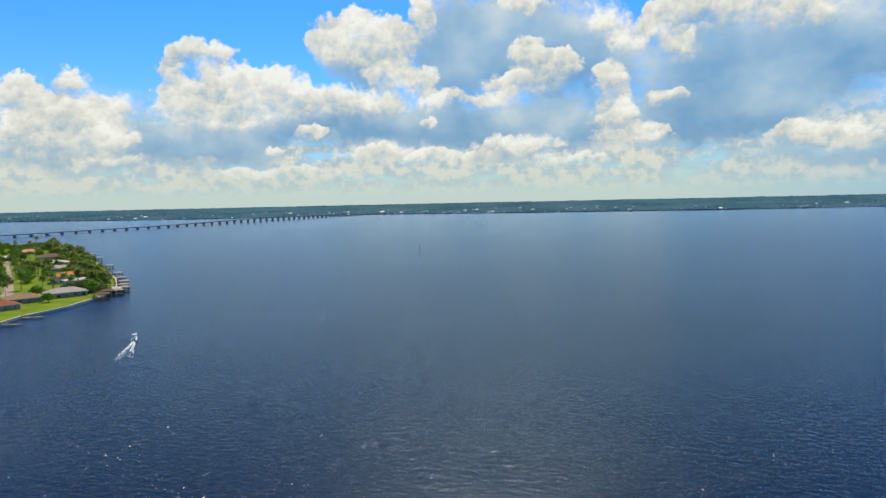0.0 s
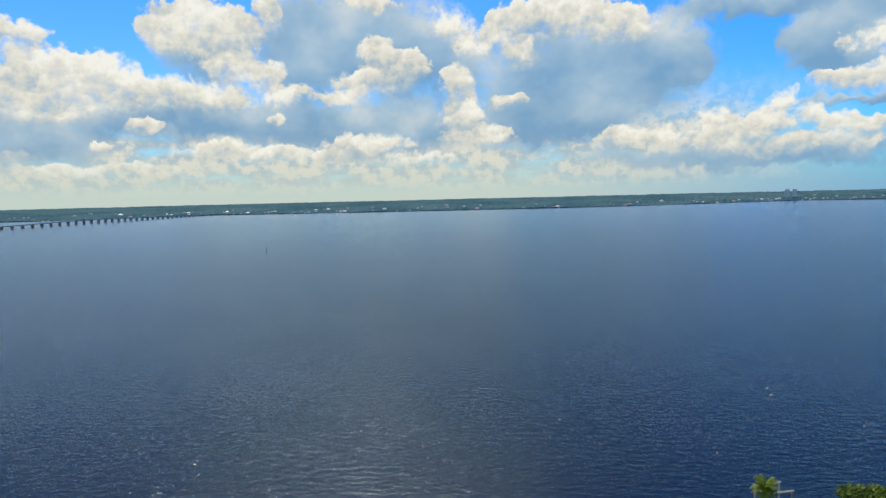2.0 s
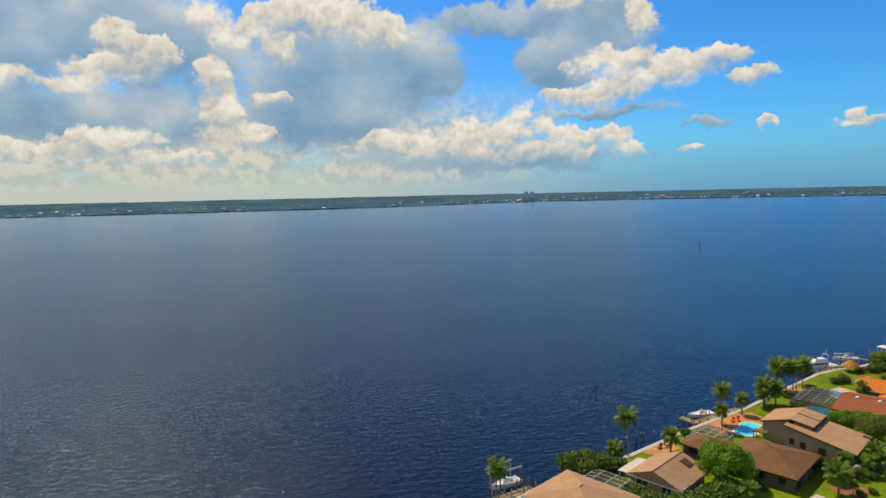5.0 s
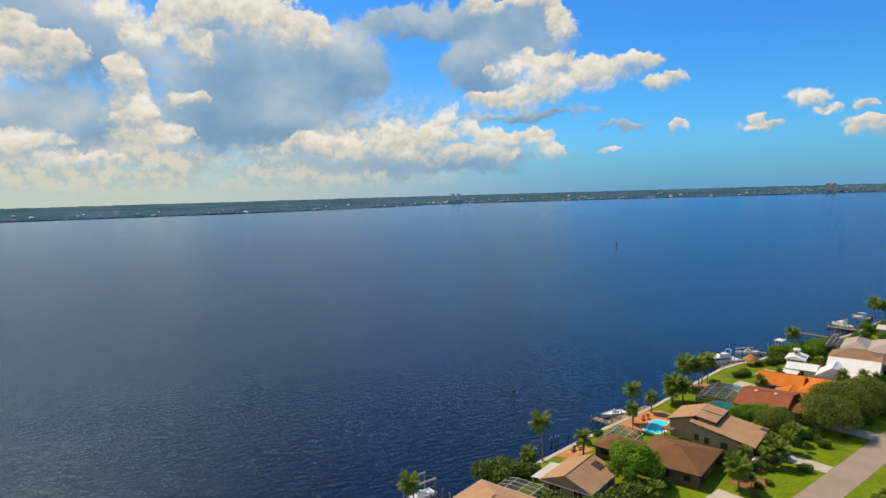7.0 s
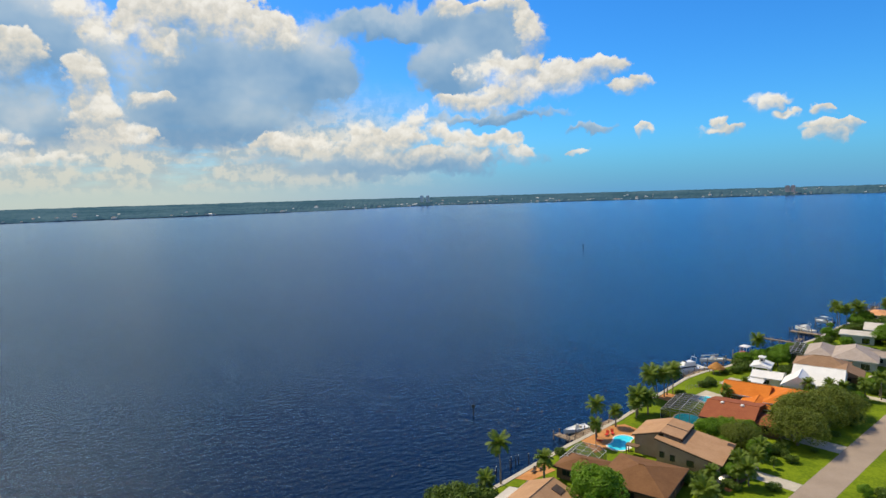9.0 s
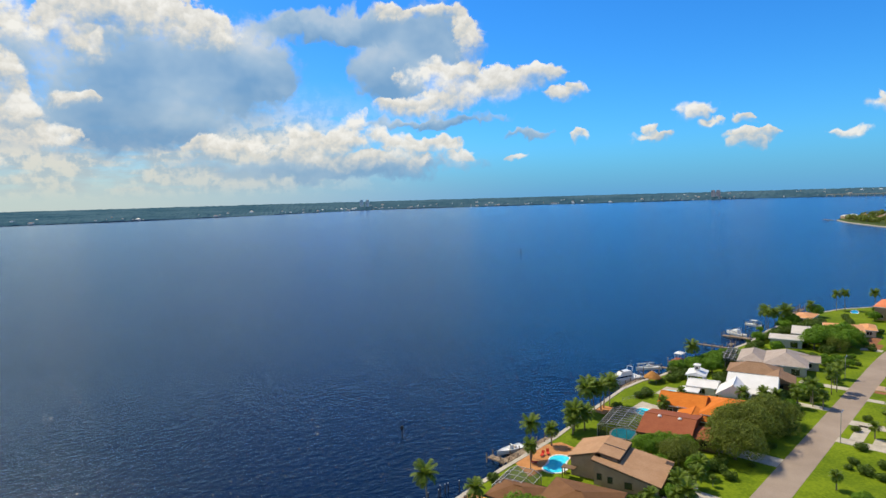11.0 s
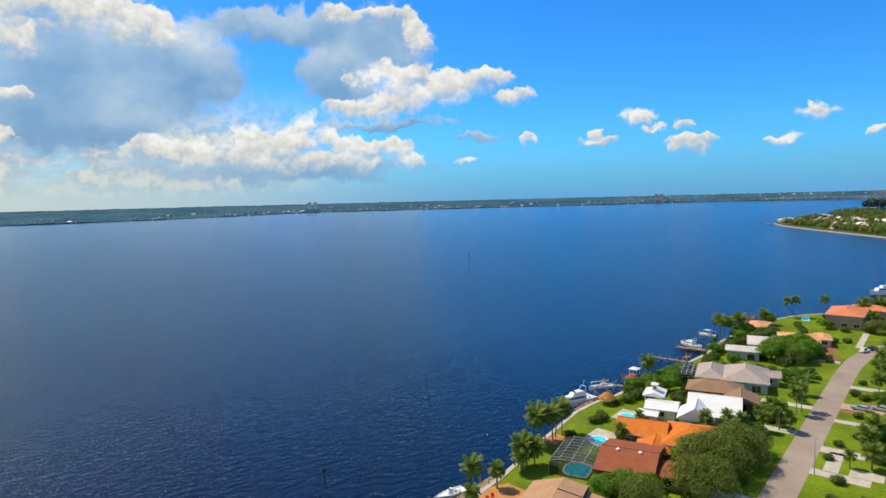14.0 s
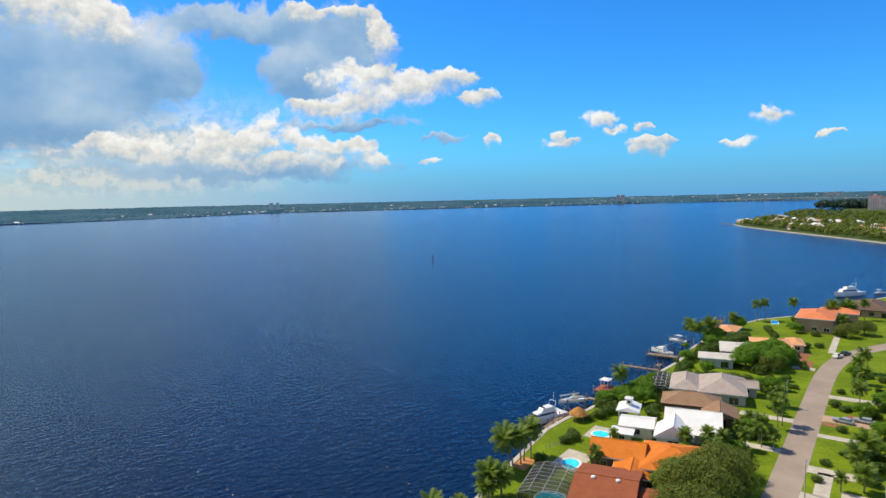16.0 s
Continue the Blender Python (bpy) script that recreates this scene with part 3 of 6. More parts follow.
def far_land():
    """The far bank: low woods that rise gently to the horizon."""
    rng = random.Random(5)
    line = dense_line(FAR_SHORE, 14)
    rows = []
    for i, (x, y) in enumerate(line):
        r = math.hypot(x, y)
        row = [(x, y, -1.0)]
        room = 4965 - r
        for j in range(10):
            f = (j / 9.0) ** 1.25
            d = r + 3 + f * (room - 3)
            trees = rng.uniform(2, 9) * (0.35 if j == 0 else 1.0) + 4.0 * noise.noise((x * 0.004, y * 0.004, j * 0.7))
            top = 60 + d * math.tan(radians(-0.14))
            z = 1.0 + (top - 1.0) * f ** 0.9 + trees * (1 - 0.55 * f)
            row.append((x / r * d, y / r * d, max(z, 0.8)))
        rows.append(row)
    bm = bmesh.new()
    vs = [[bm.verts.new(p) for p in row] for row in rows]
    for a, b in zip(vs, vs[1:]):
        for j in range(len(a) - 1):
            bm.faces.new((a[j], b[j], b[j + 1], a[j + 1]))
    tops = BVHTree.FromBMesh(bm)
    ob = part("far_woods", bm, HAZED_WOODS)
    tagged(ob, "wooded bank across the river, blue distance haze in its colour", "woods", kind="stuff")
    return tops


def hazed_woods_material():
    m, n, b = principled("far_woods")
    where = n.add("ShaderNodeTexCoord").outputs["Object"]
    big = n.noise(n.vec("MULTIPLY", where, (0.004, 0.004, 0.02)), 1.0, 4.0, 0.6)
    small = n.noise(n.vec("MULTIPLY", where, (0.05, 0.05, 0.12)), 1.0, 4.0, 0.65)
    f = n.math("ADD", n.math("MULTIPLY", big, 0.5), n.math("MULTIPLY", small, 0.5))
    # distance haze is mixed into the foliage green as a blue cast
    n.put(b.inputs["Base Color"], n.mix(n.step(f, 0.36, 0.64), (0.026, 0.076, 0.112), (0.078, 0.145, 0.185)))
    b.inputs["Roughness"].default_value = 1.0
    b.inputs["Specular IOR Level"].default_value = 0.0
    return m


HAZED_WOODS = hazed_woods_material()
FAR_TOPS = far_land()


def bank_height(x, y):
    hit = FAR_TOPS.ray_cast(Vector((x, y, 400)), Vector((0, 0, -1)))[0]
    return hit.z - 0.6 if hit else 0.4


# ---- houses ----
def roof_mesh(x, y, eave, ridge, axis="x", hip=True, over=0.6, thick=0.18):
    """A roof of half sizes x and y, its ridge along axis. A gable roof closes its ends."""
    bm = bmesh.new()
    X, Y = x + over, y + over
    if axis == "x":
        inset = min(Y, X * 0.92) if hip else 0.0
        tops = ((-X + inset, 0), (X - inset, 0))
    else:
        inset = min(X, Y * 0.92) if hip else 0.0
        tops = ((0, -Y + inset), (0, Y - inset))
    lo = [bm.verts.new((p[0], p[1], eave - thick)) for p in ((-X, -Y), (X, -Y), (X, Y), (-X, Y))]
    hi = [bm.verts.new((p[0], p[1], eave)) for p in ((-X, -Y), (X, -Y), (X, Y), (-X, Y))]
    t = [bm.verts.new((*p, ridge)) for p in tops]
    bm.faces.new(lo[::-1])
    for i in range(4):
        bm.faces.new((lo[i], lo[(i + 1) % 4], hi[(i + 1) % 4], hi[i]))
    if axis == "x":
        faces = ((hi[0], hi[1], t[1], t[0]), (hi[1], hi[2], t[1]), (hi[2], hi[3], t[0], t[1]), (hi[3], hi[0], t[0]))
    else:
        faces = ((hi[0], hi[1], t[0]), (hi[1], hi[2], t[1], t[0]), (hi[2], hi[3], t[1]), (hi[3], hi[0], t[0], t[1]))
    for f in faces:
        bm.faces.new(f)
    return bm


def ridge_cap(x, y, ridge, axis, hip, over=0.6):
    X, Y = x + over, y + over
    if axis == "x":
        e = X - (min(Y, X * 0.92) if hip else 0.0)
        return tube(bmesh.new(), [(-e, 0, ridge), (e, 0, ridge)], [0.13, 0.13], 6)
    e = Y - (min(X, Y * 0.92) if hip else 0.0)
    return tube(bmesh.new(), [(0, -e, ridge), (0, e, ridge)], [0.13, 0.13], 6)


def walls_mesh(x, y, top, t=0.25):
    bm = bmesh.new()
    box(bm, -x, x, -y, -y + t, -0.1, top)
    box(bm, -x, x, y - t, y, -0.1, top)
    box(bm, -x, -x + t, -y + t, y - t, -0.1, top)
    box(bm, x - t, x, -y + t, y - t, -0.1, top)
    return bm


def window(parent, m, w, h, trim):
    """A window set in a wall; its own y points out of the wall."""
    bm = bmesh.new()
    f = 0.08
    box(bm, -w / 2 - f, w / 2 + f, -0.05, 0.06, h, h + f)
    box(bm, -w / 2 - f, w / 2 + f, -0.05, 0.10, -f, 0)
    box(bm, -w / 2 - f, -w / 2, -0.05, 0.06, 0, h)
    box(bm, w / 2, w / 2 + f, -0.05, 0.06, 0, h)
    box(bm, -0.025, 0.025, -0.05, 0.05, 0, h)
    wd = part("window", bm, trim, parent, at=m)
    part("pane", boxed(-w / 2, w / 2, 0.0, 0.02, 0, h), PANE, wd)


def windows(parent, cx, cy, x, y, top, trim, rng, sides="nsew"):
    """Windows, and one door, along the walls of one block."""
    for side in sides:
        run = x if side in "ns" else y
        k = max(1, int(run * 2 / 4.2))
        for i in range(k):
            s = -run + (i + 0.5) * 2 * run / k
            w, h = rng.choice(((1.2, 1.2), (1.8, 1.3), (2.4, 2.0))) if top < 4.5 else rng.choice(((1.4, 1.3), (2.0, 1.4)))
            base = 0.25 if h > 1.8 else 0.95
            m = {"s": pose(cx + s, cy - y, base, 0, 0, 180), "n": pose(cx + s, cy + y, base), "e": pose(cx + x, cy + s, base, 0, 0, -90), "w": pose(cx - x, cy + s, base, 0, 0, 90)}[side]
            if side == "s" and i == k // 2:
                d = part("door", boxed(-0.5, 0.5, -0.03, 0.07, 0.0, 2.1, 0.01), DOOR, parent, "panelled entrance door", at=pose(cx + s, cy - y, 0.05, 0, 0, 180))
                part("door_handle", boxed(0.34, 0.42, 0.07, 0.13, 0.98, 1.08), METAL, d)
                continue
            window(parent, m, w, h, trim)
            if top > 6:
                window(parent, m @ pose(0, 0, 3.1), w, 1.3, trim)


def house(label, roof, wall, trim, blocks, group="riverside houses", frame_pose=None, seed=1, panes=True):
    """A house of one or more blocks: u0, u1, v0, v1, eave, ridge, ridge axis, hip or gable. Heights are over the lawn."""
    rng = random.Random(seed)
    us, vs = [b[0] for b in blocks] + [b[1] for b in blocks], [b[2] for b in blocks] + [b[3] for b in blocks]
    cu, cv = (min(us) + max(us)) / 2, (min(vs) + max(vs)) / 2
    home = thing("house", label, "house", frame_pose or lot(cu, cv), group)
    for n, b in enumerate(blocks):
        u0, u1, v0, v1, eave, ridge, axis, hip = b[:8]
        mat = b[8] if len(b) > 8 else roof
        x, y, cx, cy = (u1 - u0) / 2, (v1 - v0) / 2, (u0 + u1) / 2 - cu, (v0 + v1) / 2 - cv
        part("wall", walls_mesh(x, y, eave - 0.1), wall, home, at=pose(cx, cy, 0))
        part("roof", roof_mesh(x, y, eave, ridge, axis, hip), mat, home, at=pose(cx, cy, 0))
        if ridge - eave > 0.8:
            part("ridge_cap", ridge_cap(x, y, ridge, axis, hip), mat, home, at=pose(cx, cy, 0))
        bm = bmesh.new()
        o = 0.63
        box(bm, -x - o, x + o, -y - o - 0.04, -y - o, eave - 0.3, eave - 0.02)
        box(bm, -x - o, x + o, y + o, y + o + 0.04, eave - 0.3, eave - 0.02)
        box(bm, -x - o - 0.04, -x - o, -y - o, y + o, eave - 0.3, eave - 0.02)
        box(bm, x + o, x + o + 0.04, -y - o, y + o, eave - 0.3, eave - 0.02)
        part("gutter", bm, trim, home, at=pose(cx, cy, 0))
        if panes:
            windows(home, cx, cy, x, y, eave, trim, rng)
    return home, cu, cv


def cage(label, u0, u1, v0, v1, h, frame_mat, cells=(6, 4), peak=0.9):
    """A pool enclosure: a frame of thin bars with insect mesh between them."""
    x, y = (u1 - u0) / 2, (v1 - v0) / 2
    c = thing("pool_cage", label, "enclosure", lot((u0 + u1) / 2, (v0 + v1) / 2), "pool enclosures")
    s = 0.06

    def bar(a, b, name):
        part(name, tube(bmesh.new(), [a, b], [s, s], 4), frame_mat, c)

    flat = 0.55
    nx, ny = cells
    for i in range(nx + 1):
        px = -x + 2 * x * i / nx
        bar((px, -y, 0), (px, -y, h), "post")
        bar((px, y, 0), (px, y, h), "post")
        bar((px, -y, h), (px, -y * flat, h + peak), "rafter")
        bar((px, -y * flat, h + peak), (px, y * flat, h + peak), "rafter")
        bar((px, y * flat, h + peak), (px, y, h), "rafter")
    for j in range(1, ny):
        py = -y + 2 * y * j / ny
        bar((-x, py, 0), (-x, py, h + peak * 0.6), "post")
    for py, z in ((-y, h), (y, h), (-y * flat, h + peak), (y * flat, h + peak), (0, h + peak)):
        bar((-x, py, z), (x, py, z), "purlin")
    bar((-x, -y, h), (-x, y, h), "purlin")
    bm = bmesh.new()
    o = 0.01
    prof = [(-y, 0), (-y, h), (-y * flat, h + peak), (y * flat, h + peak), (y, h), (y, 0)]
    a = [bm.verts.new((-x - o, p, z)) for p, z in prof]
    b = [bm.verts.new((x + o, p, z)) for p, z in prof]
    for i in range(5):
        bm.faces.new((a[i], a[i + 1], b[i + 1], b[i]))
    bm.faces.new(a)
    part("screen", bm, SCREEN, c, "fine dark insect mesh")
    return c


def pool(label, outline, group="garden pools"):
    """A pool with a pale coping and clear blue water."""
    k = len(outline)
    cu, cv = sum(p[0] for p in outline) / k, sum(p[1] for p in outline) / k
    p = thing("swimming_pool", label, "pool", lot(cu, cv), group)
    ring = smoothed([(a - cu, b - cv) for a, b in outline] + [(outline[0][0] - cu, outline[0][1] - cv)], 2)[:-1]
    bm = bmesh.new()
    inner = [bm.verts.new((a, b, 0.13)) for a, b in ring]
    outer = [bm.verts.new((a * (1 + 0.42 / math.hypot(a, b)), b * (1 + 0.42 / math.hypot(a, b)), 0.13)) for a, b in ring]
    low = [bm.verts.new((v.co.x, v.co.y, 0.0)) for v in outer]
    deep = [bm.verts.new((v.co.x, v.co.y, 0.0)) for v in inner]
    m = len(ring)
    for i in range(m):
        j = (i + 1) % m
        bm.faces.new((inner[i], inner[j], outer[j], outer[i]))
        bm.faces.new((outer[i], outer[j], low[j], low[i]))
        bm.faces.new((inner[i], inner[j], deep[j], deep[i]))
    part("coping", bm, TRIM, p, "pale stone coping")
    part("pool_water", slab(ring, 0.0, 0.08), POOL, p, "clear turquoise water")


house("tan shingled house behind a dense hedge by the river", ROOF_TAN, WALL_TAN, TRIM, [(-103, -90, 47.5, 62, 3.2, 5.2, "x", True)], seed=2)
home, cu, cv = house("low tan gabled house with a roof hatch beside the hedge", ROOF_TAN, WALL_TAN, TRIM, [(-81.4, -70.6, 43.9, 53.6, 2.8, 4.9, "x", False)], seed=3)
part("roof_hatch", boxed(-1.1, 1.1, -1.0, 1.0, -0.2, 0.22, 0.03), DARK_TRIM, home, "dark brown roof hatch", at=pose(3.4, -2.2, 4.0, 22, 0, 0))
part("lean_to_roof", boxed(-4.0, 4.0, -1.2, 1.2, -0.06, 0.06), ROOF_PALE, home, "pale metal lean-to roof", at=pose(-1.6, 6.4, 2.55, -6, 0, 0))
for s in (-5.2, 2.0):
    part("lean_to_post", boxed(-0.08, 0.08, -0.08, 0.08, 0, 2.4), TRIM, home, at=pose(s, 7.3, 0))
house("dark brown hipped house with a screened pool porch", ROOF_BROWN, WALL_BROWN, DARK_TRIM, [(-62.8, -48.9, 30.4, 43.2, 2.9, 4.9, "y", True), (-60.6, -53.4, 43.9, 52.8, 2.6, 3.8, "y", True)], seed=4)

# contemporary house: a high gable with a lower one beyond a dark step
def sloped(outline, height, top, bottom, cu, cv):
    """A body under a sloping plane: its top and bottom follow height(u, v), or the bottom stands on the ground."""
    bm = bmesh.new()
    hi = [bm.verts.new((p - cu, q - cv, height(p, q) + top)) for p, q in outline]
    lo = [bm.verts.new((p - cu, q - cv, -0.1 if bottom is None else height(p, q) + bottom)) for p, q in outline]
    bm.faces.new(hi)
    bm.faces.new(lo[::-1])
    k = len(outline)
    for i in range(k):
        bm.faces.new((lo[i], lo[(i + 1) % k], hi[(i + 1) % k], hi[i]))
    bmesh.ops.triangulate(bm, faces=[f for f in bm.faces if len(f.verts) > 4])
    return bm


def shrunk(outline, by):
    cp, cq = sum(p for p, q in outline) / len(outline), sum(q for p, q in outline) / len(outline)
    return [(p + (by if p < cp else -by), q + (by if q < cq else -by)) for p, q in outline]


def contemporary_house():
    """A high roof falling to the river, and a long lower roof that falls to the street below a dark step."""
    cu, cv = -37.0, 34.0
    home = thing("house", "tan contemporary house with stepped sloping roofs", "house", lot(cu, cv), "riverside houses")
    low = [(-43.9, 24.6), (-31.0, 24.6), (-31.0, 33.7), (-40.4, 33.7), (-40.4, 38.6), (-42.6, 38.6)]
    north = [(-40.6, 38.0), (-30.4, 38.0), (-30.4, 44.2), (-40.6, 44.2)]
    raised = [(-40.3, 33.4), (-30.6, 33.4), (-30.6, 38.0), (-40.3, 38.0)]

    def low_h(p, q):
        return 3.0 + 0.17 * (q - 24.6)

    def north_h(p, q):
        return 4.3 + 0.30 * (44.2 - q)

    def raised_h(p, q):
        return 6.16 - 0.16 * (38.0 - q)

    for outline, height in ((low, low_h), (north, north_h), (raised, raised_h)):
        inner = shrunk(outline, 0.5) if outline is not low else [(-43.3, 25.2), (-31.6, 25.2), (-31.6, 33.4), (-40.2, 33.4), (-40.2, 38.2), (-42.1, 38.2)]
        part("wall", sloped(inner, height, -0.2, None, cu, cv), WALL_TAN, home)
        part("roof", sloped(outline, height, 0.0, -0.2, cu, cv), ROOF_TAN, home)
        part("fascia", sloped(shrunk(outline, -0.03) if outline is not low else outline, height, -0.21, -0.36, cu, cv), DARK_TRIM, home)
    part("clerestory", boxed(-3.2, 6.2, -0.72, -0.5, 4.75, 5.2), PANE, home, "dark clerestory strip under the high roof")
    part("roof_seam", sloped([(-35.6, 33.5), (-35.3, 33.5), (-35.3, 38.0), (-35.6, 38.0)], raised_h, 0.09, -0.1, cu, cv), DARK_TRIM, home, "dark seam across the high roof")
    # a dark plate lying just proud of the low roof, no opening below
    part("roof_notch", sloped([(-33.2, 24.5), (-31.6, 24.5), (-31.6, 26.0), (-33.2, 26.0)], low_h, 0.05, -0.1, cu, cv), DARK_TRIM, home, "dark flat plate on the low roof corner")
    for q, w, z in ((27.0, 1.8, 0.9), (30.6, 2.2, 0.9), (34.6, 1.2, 1.1), (37.0, 0.9, 1.3)):
        window(home, pose(-43.3 + 0.088 * max(q - 25.2, 0) - cu, q - cv, z, 0, 0, 95), w, 1.2, DARK_TRIM)
    window(home, pose(-36.5 - cu, 43.7 - cv, 0.4), 3.0, 2.0, DARK_TRIM)
    window(home, pose(-32.5 - cu, 43.7 - cv, 0.9), 1.6, 1.3, DARK_TRIM)
    door = part("door", boxed(-0.5, 0.5, -0.03, 0.07, 0.0, 2.1, 0.01), DOOR, home, "panelled entrance door", at=pose(-37.5 - cu, 25.2 - cv, 0.05, 0, 0, 180))
    part("door_handle", boxed(0.34, 0.42, 0.07, 0.13, 0.98, 1.08), METAL, door)
    part("porch_roof", boxed(-0.9, 0.9, -1.4, 1.4, 2.2, 2.34), WALL_BROWN, home, "brown timber porch roof", at=pose(-4.6, 9.6, 0))
    for x, y in ((-5.3, 10.8), (-3.9, 10.8)):
        part("porch_post", boxed(-0.08, 0.08, -0.08, 0.08, 0, 2.2), WALL_BROWN, home, at=pose(x, y, 0))


contemporary_house()

home, cu, cv = house("rust-brown shingled house with a large screened pool", ROOF_RUST, WALL_BROWN, DARK_TRIM, [(-18.2, -2.0, 24.0, 34.8, 3.4, 5.2, "y", False), (-15.5, -8, 18.6, 23.8, 2.9, 3.8, "y", True)], seed=6)
for s in (2.0, -2.6):
    bm = bmesh.new()
    bmesh.ops.create_uvsphere(bm, u_segments=12, v_segments=8, radius=0.5)
    for v in bm.verts:
        v.co.z = max(v.co.z, -0.15) * 0.7
    part("skylight", bm, GELCOAT, home, "white domed skylight", at=pose(-0.9, s + 3.0, 5.1))
house("bright orange tiled house with a spreading roof", ROOF_ORANGE, WALL_BROWN, TRIM, [(4.0, 13.2, 24.2, 34.8, 3.2, 5.3, "y", False), (0.6, 15.0, 12.5, 24.0, 3.3, 5.6, "y", True), (-2.4, 3.8, 22.6, 29.2, 2.5, 3.7, "x", False)], seed=7)
home, cu, cv = house("white house with a bright white metal roof", ROOF_WHITE, WALL_WHITE, TRIM, [(23.0, 38.2, 8.8, 20.6, 3.2, 6.4, "y", False), (19.4, 27.2, 15.0, 22.4, 3.1, 6.0, "x", False), (24.4, 31.6, 23.8, 31.0, 2.9, 3.9, "y", False), (20.2, 24.0, 28.2, 32.4, 2.4, 2.6, "x", True)], seed=8)
part("roof_vent", boxed(-0.25, 0.25, -0.9, 0.9, 0, 0.2, 0.03), DARK_TRIM, home, "dark slotted roof vent", at=pose(2.4, -2.4, 6.3))
pav = thing("pavilion", "white waterside pavilion with a metal roof and cupola", "pavilion", lot(35.2, 30.2))
part("roof", roof_mesh(3.2, 2.5, 3.8, 4.7, "x", False, 0.4), ROOF_WHITE, pav)
for a, b in ((-2.9, -2.2), (2.9, -2.2), (2.9, 2.2), (-2.9, 2.2)):
    part("post", boxed(a - 0.12, a + 0.12, b - 0.12, b + 0.12, 0, 3.7), TRIM, pav)
part("back_wall", boxed(-2.9, 2.9, -2.1, -1.9, 0, 3.7), WALL_WHITE, pav, "white louvred back wall")
cup = part("cupola", boxed(-0.7, 0.7, -0.7, 0.7, 4.3, 6.2, 0.03), WALL_WHITE, pav, "square white cupola")
part("cupola_roof", roof_mesh(0.8, 0.8, 6.25, 6.7, "x", True, 0.25, 0.1), ROOF_WHITE, cup)
for r in (0, 90, 180, 270):
    part("louvre", boxed(-0.4, 0.4, 0.7, 0.73, 5.0, 5.8), PANE, cup, at=pose(0, 0, 0, 0, 0, r))
house("brown hip-roofed house beside a lawn", ROOF_BROWN7, WALL_BROWN, DARK_TRIM, [(43.8, 53.0, 8.5, 22.4, 3.2, 5.5, "y", True), (37.4, 45.4, 4.8, 12.4, 2.9, 4.7, "x", False)], seed=10)
house("large house with a pinkish grey shingled roof", ROOF_GREY, WALL_GREY, TRIM, [(57.0, 74.0, 1.8, 13.4, 3.2, 6.0, "x", True), (58.5, 74.0, 13.6, 20.8, 3.0, 5.0, "x", True), (66, 70.5, -1.6, 4.0, 2.9, 4.4, "y", False)], seed=11)
house("low house with a pale flat roof among shrubs", ROOF_PALE, WALL_GREY, TRIM, [(95.6, 103.4, 3.4, 13.6, 3.3, 3.8, "y", True)], seed=12)
house("pale low-roofed house beside tall shrubs", ROOF_PALE, WALL_CREAM, TRIM, [(106.5, 121.0, -2.6, 6.6, 3.5, 4.4, "x", True)], seed=13)
house("peach tiled house beside a wide lawn", ROOF_PEACH, WALL_CREAM, TRIM, [(118, 132.5, -16.6, -4.0, 3.3, 4.8, "x", True), (126, 137, -21.0, -16.8, 2.9, 3.8, "x", True)], seed=14)
house("small peach tiled boathouse at the seawall", ROOF_PEACH, WALL_CREAM, TRIM, [(141, 153, 33.5, 40.5, 2.4, 3.5, "x", True)], "riverside houses", there(147, 37), seed=15)
house("two-storey terracotta tiled villa among palms", ROOF_TERRA, WALL_TAN, TRIM, [(166, 188, 1.5, 14.5, 6.0, 7.9, "x", True), (188.2, 200, -6, 8, 5.4, 7.0, "y", True)], "riverside houses", there(183, 4.25), seed=16)
house("dark tiled house close to the far river bend", ROOF_DARK, WALL_TAN, DARK_TRIM, [(214, 240, -18, -3, 3.4, 6.4, "x", True)], "riverside houses", there(227, -10.5), seed=17)
house("pale roofed house beside the street bend", ROOF_PALE, WALL_CREAM, TRIM, [(205, 222, -40, -27, 3.2, 5.0, "x", True)], "houses across the street", there(213.5, -33.5), seed=18)
for k, (u, r, w) in enumerate(((7, ROOF_BROWN, WALL_CREAM), (36, ROOF_TERRA, WALL_TAN), (62, ROOF_RUST, WALL_TAN), (86, ROOF_PEACH, WALL_CREAM), (112, ROOF_GREY, WALL_WHITE), (150, ROOF_TERRA, WALL_CREAM))):
    d = -17.5 if k < 4 else -27 - (k - 4) * 18
    house("single-storey house across the street behind palms", r, w, TRIM, [(u - 8, u + 8, d - 13, d, 3.1, 5.2, "x", True)], "houses across the street", there(u, d - 6.5), 20 + k)

cage("pale framed pool screen over a patio", -55.8, -47.4, 47.4, 54.4, 2.0, FRAME_PALE, (4, 3), 0.9)
cage("large dark framed screen enclosure over a pool", -17.2, -3.8, 35.6, 45.0, 2.8, BRONZE, (8, 4), 0.7)
cage("bluish screen enclosure against a grey house", 59.0, 74.5, 21.6, 26.8, 2.5, FRAME_PALE, (5, 3), 0.6)
cage("low pale framed screen roof beside the tan house", -88.6, -84.0, 50.0, 60.0, 2.2, FRAME_PALE, (3, 4), 0.5)
pool("curved turquoise swimming pool with a pale rim", [(-41.4, 48.2), (-40.2, 50.4), (-37.2, 49.6), (-34.4, 50.8), (-32.0, 49.4), (-32.2, 46.4), (-35.4, 46.8), (-38.6, 45.4), (-40.8, 46.0)])
pool("long turquoise pool under a screen enclosure", [(-16.4, 37.4), (-16.4, 42.6), (-9.8, 42.6), (-9.8, 37.4), (-13, 37.2)])
pool("small pale turquoise pool beside an orange house", [(1.4, 38.6), (3.0, 41.0), (6.4, 41.2), (7.4, 38.6), (4.8, 37.0)])
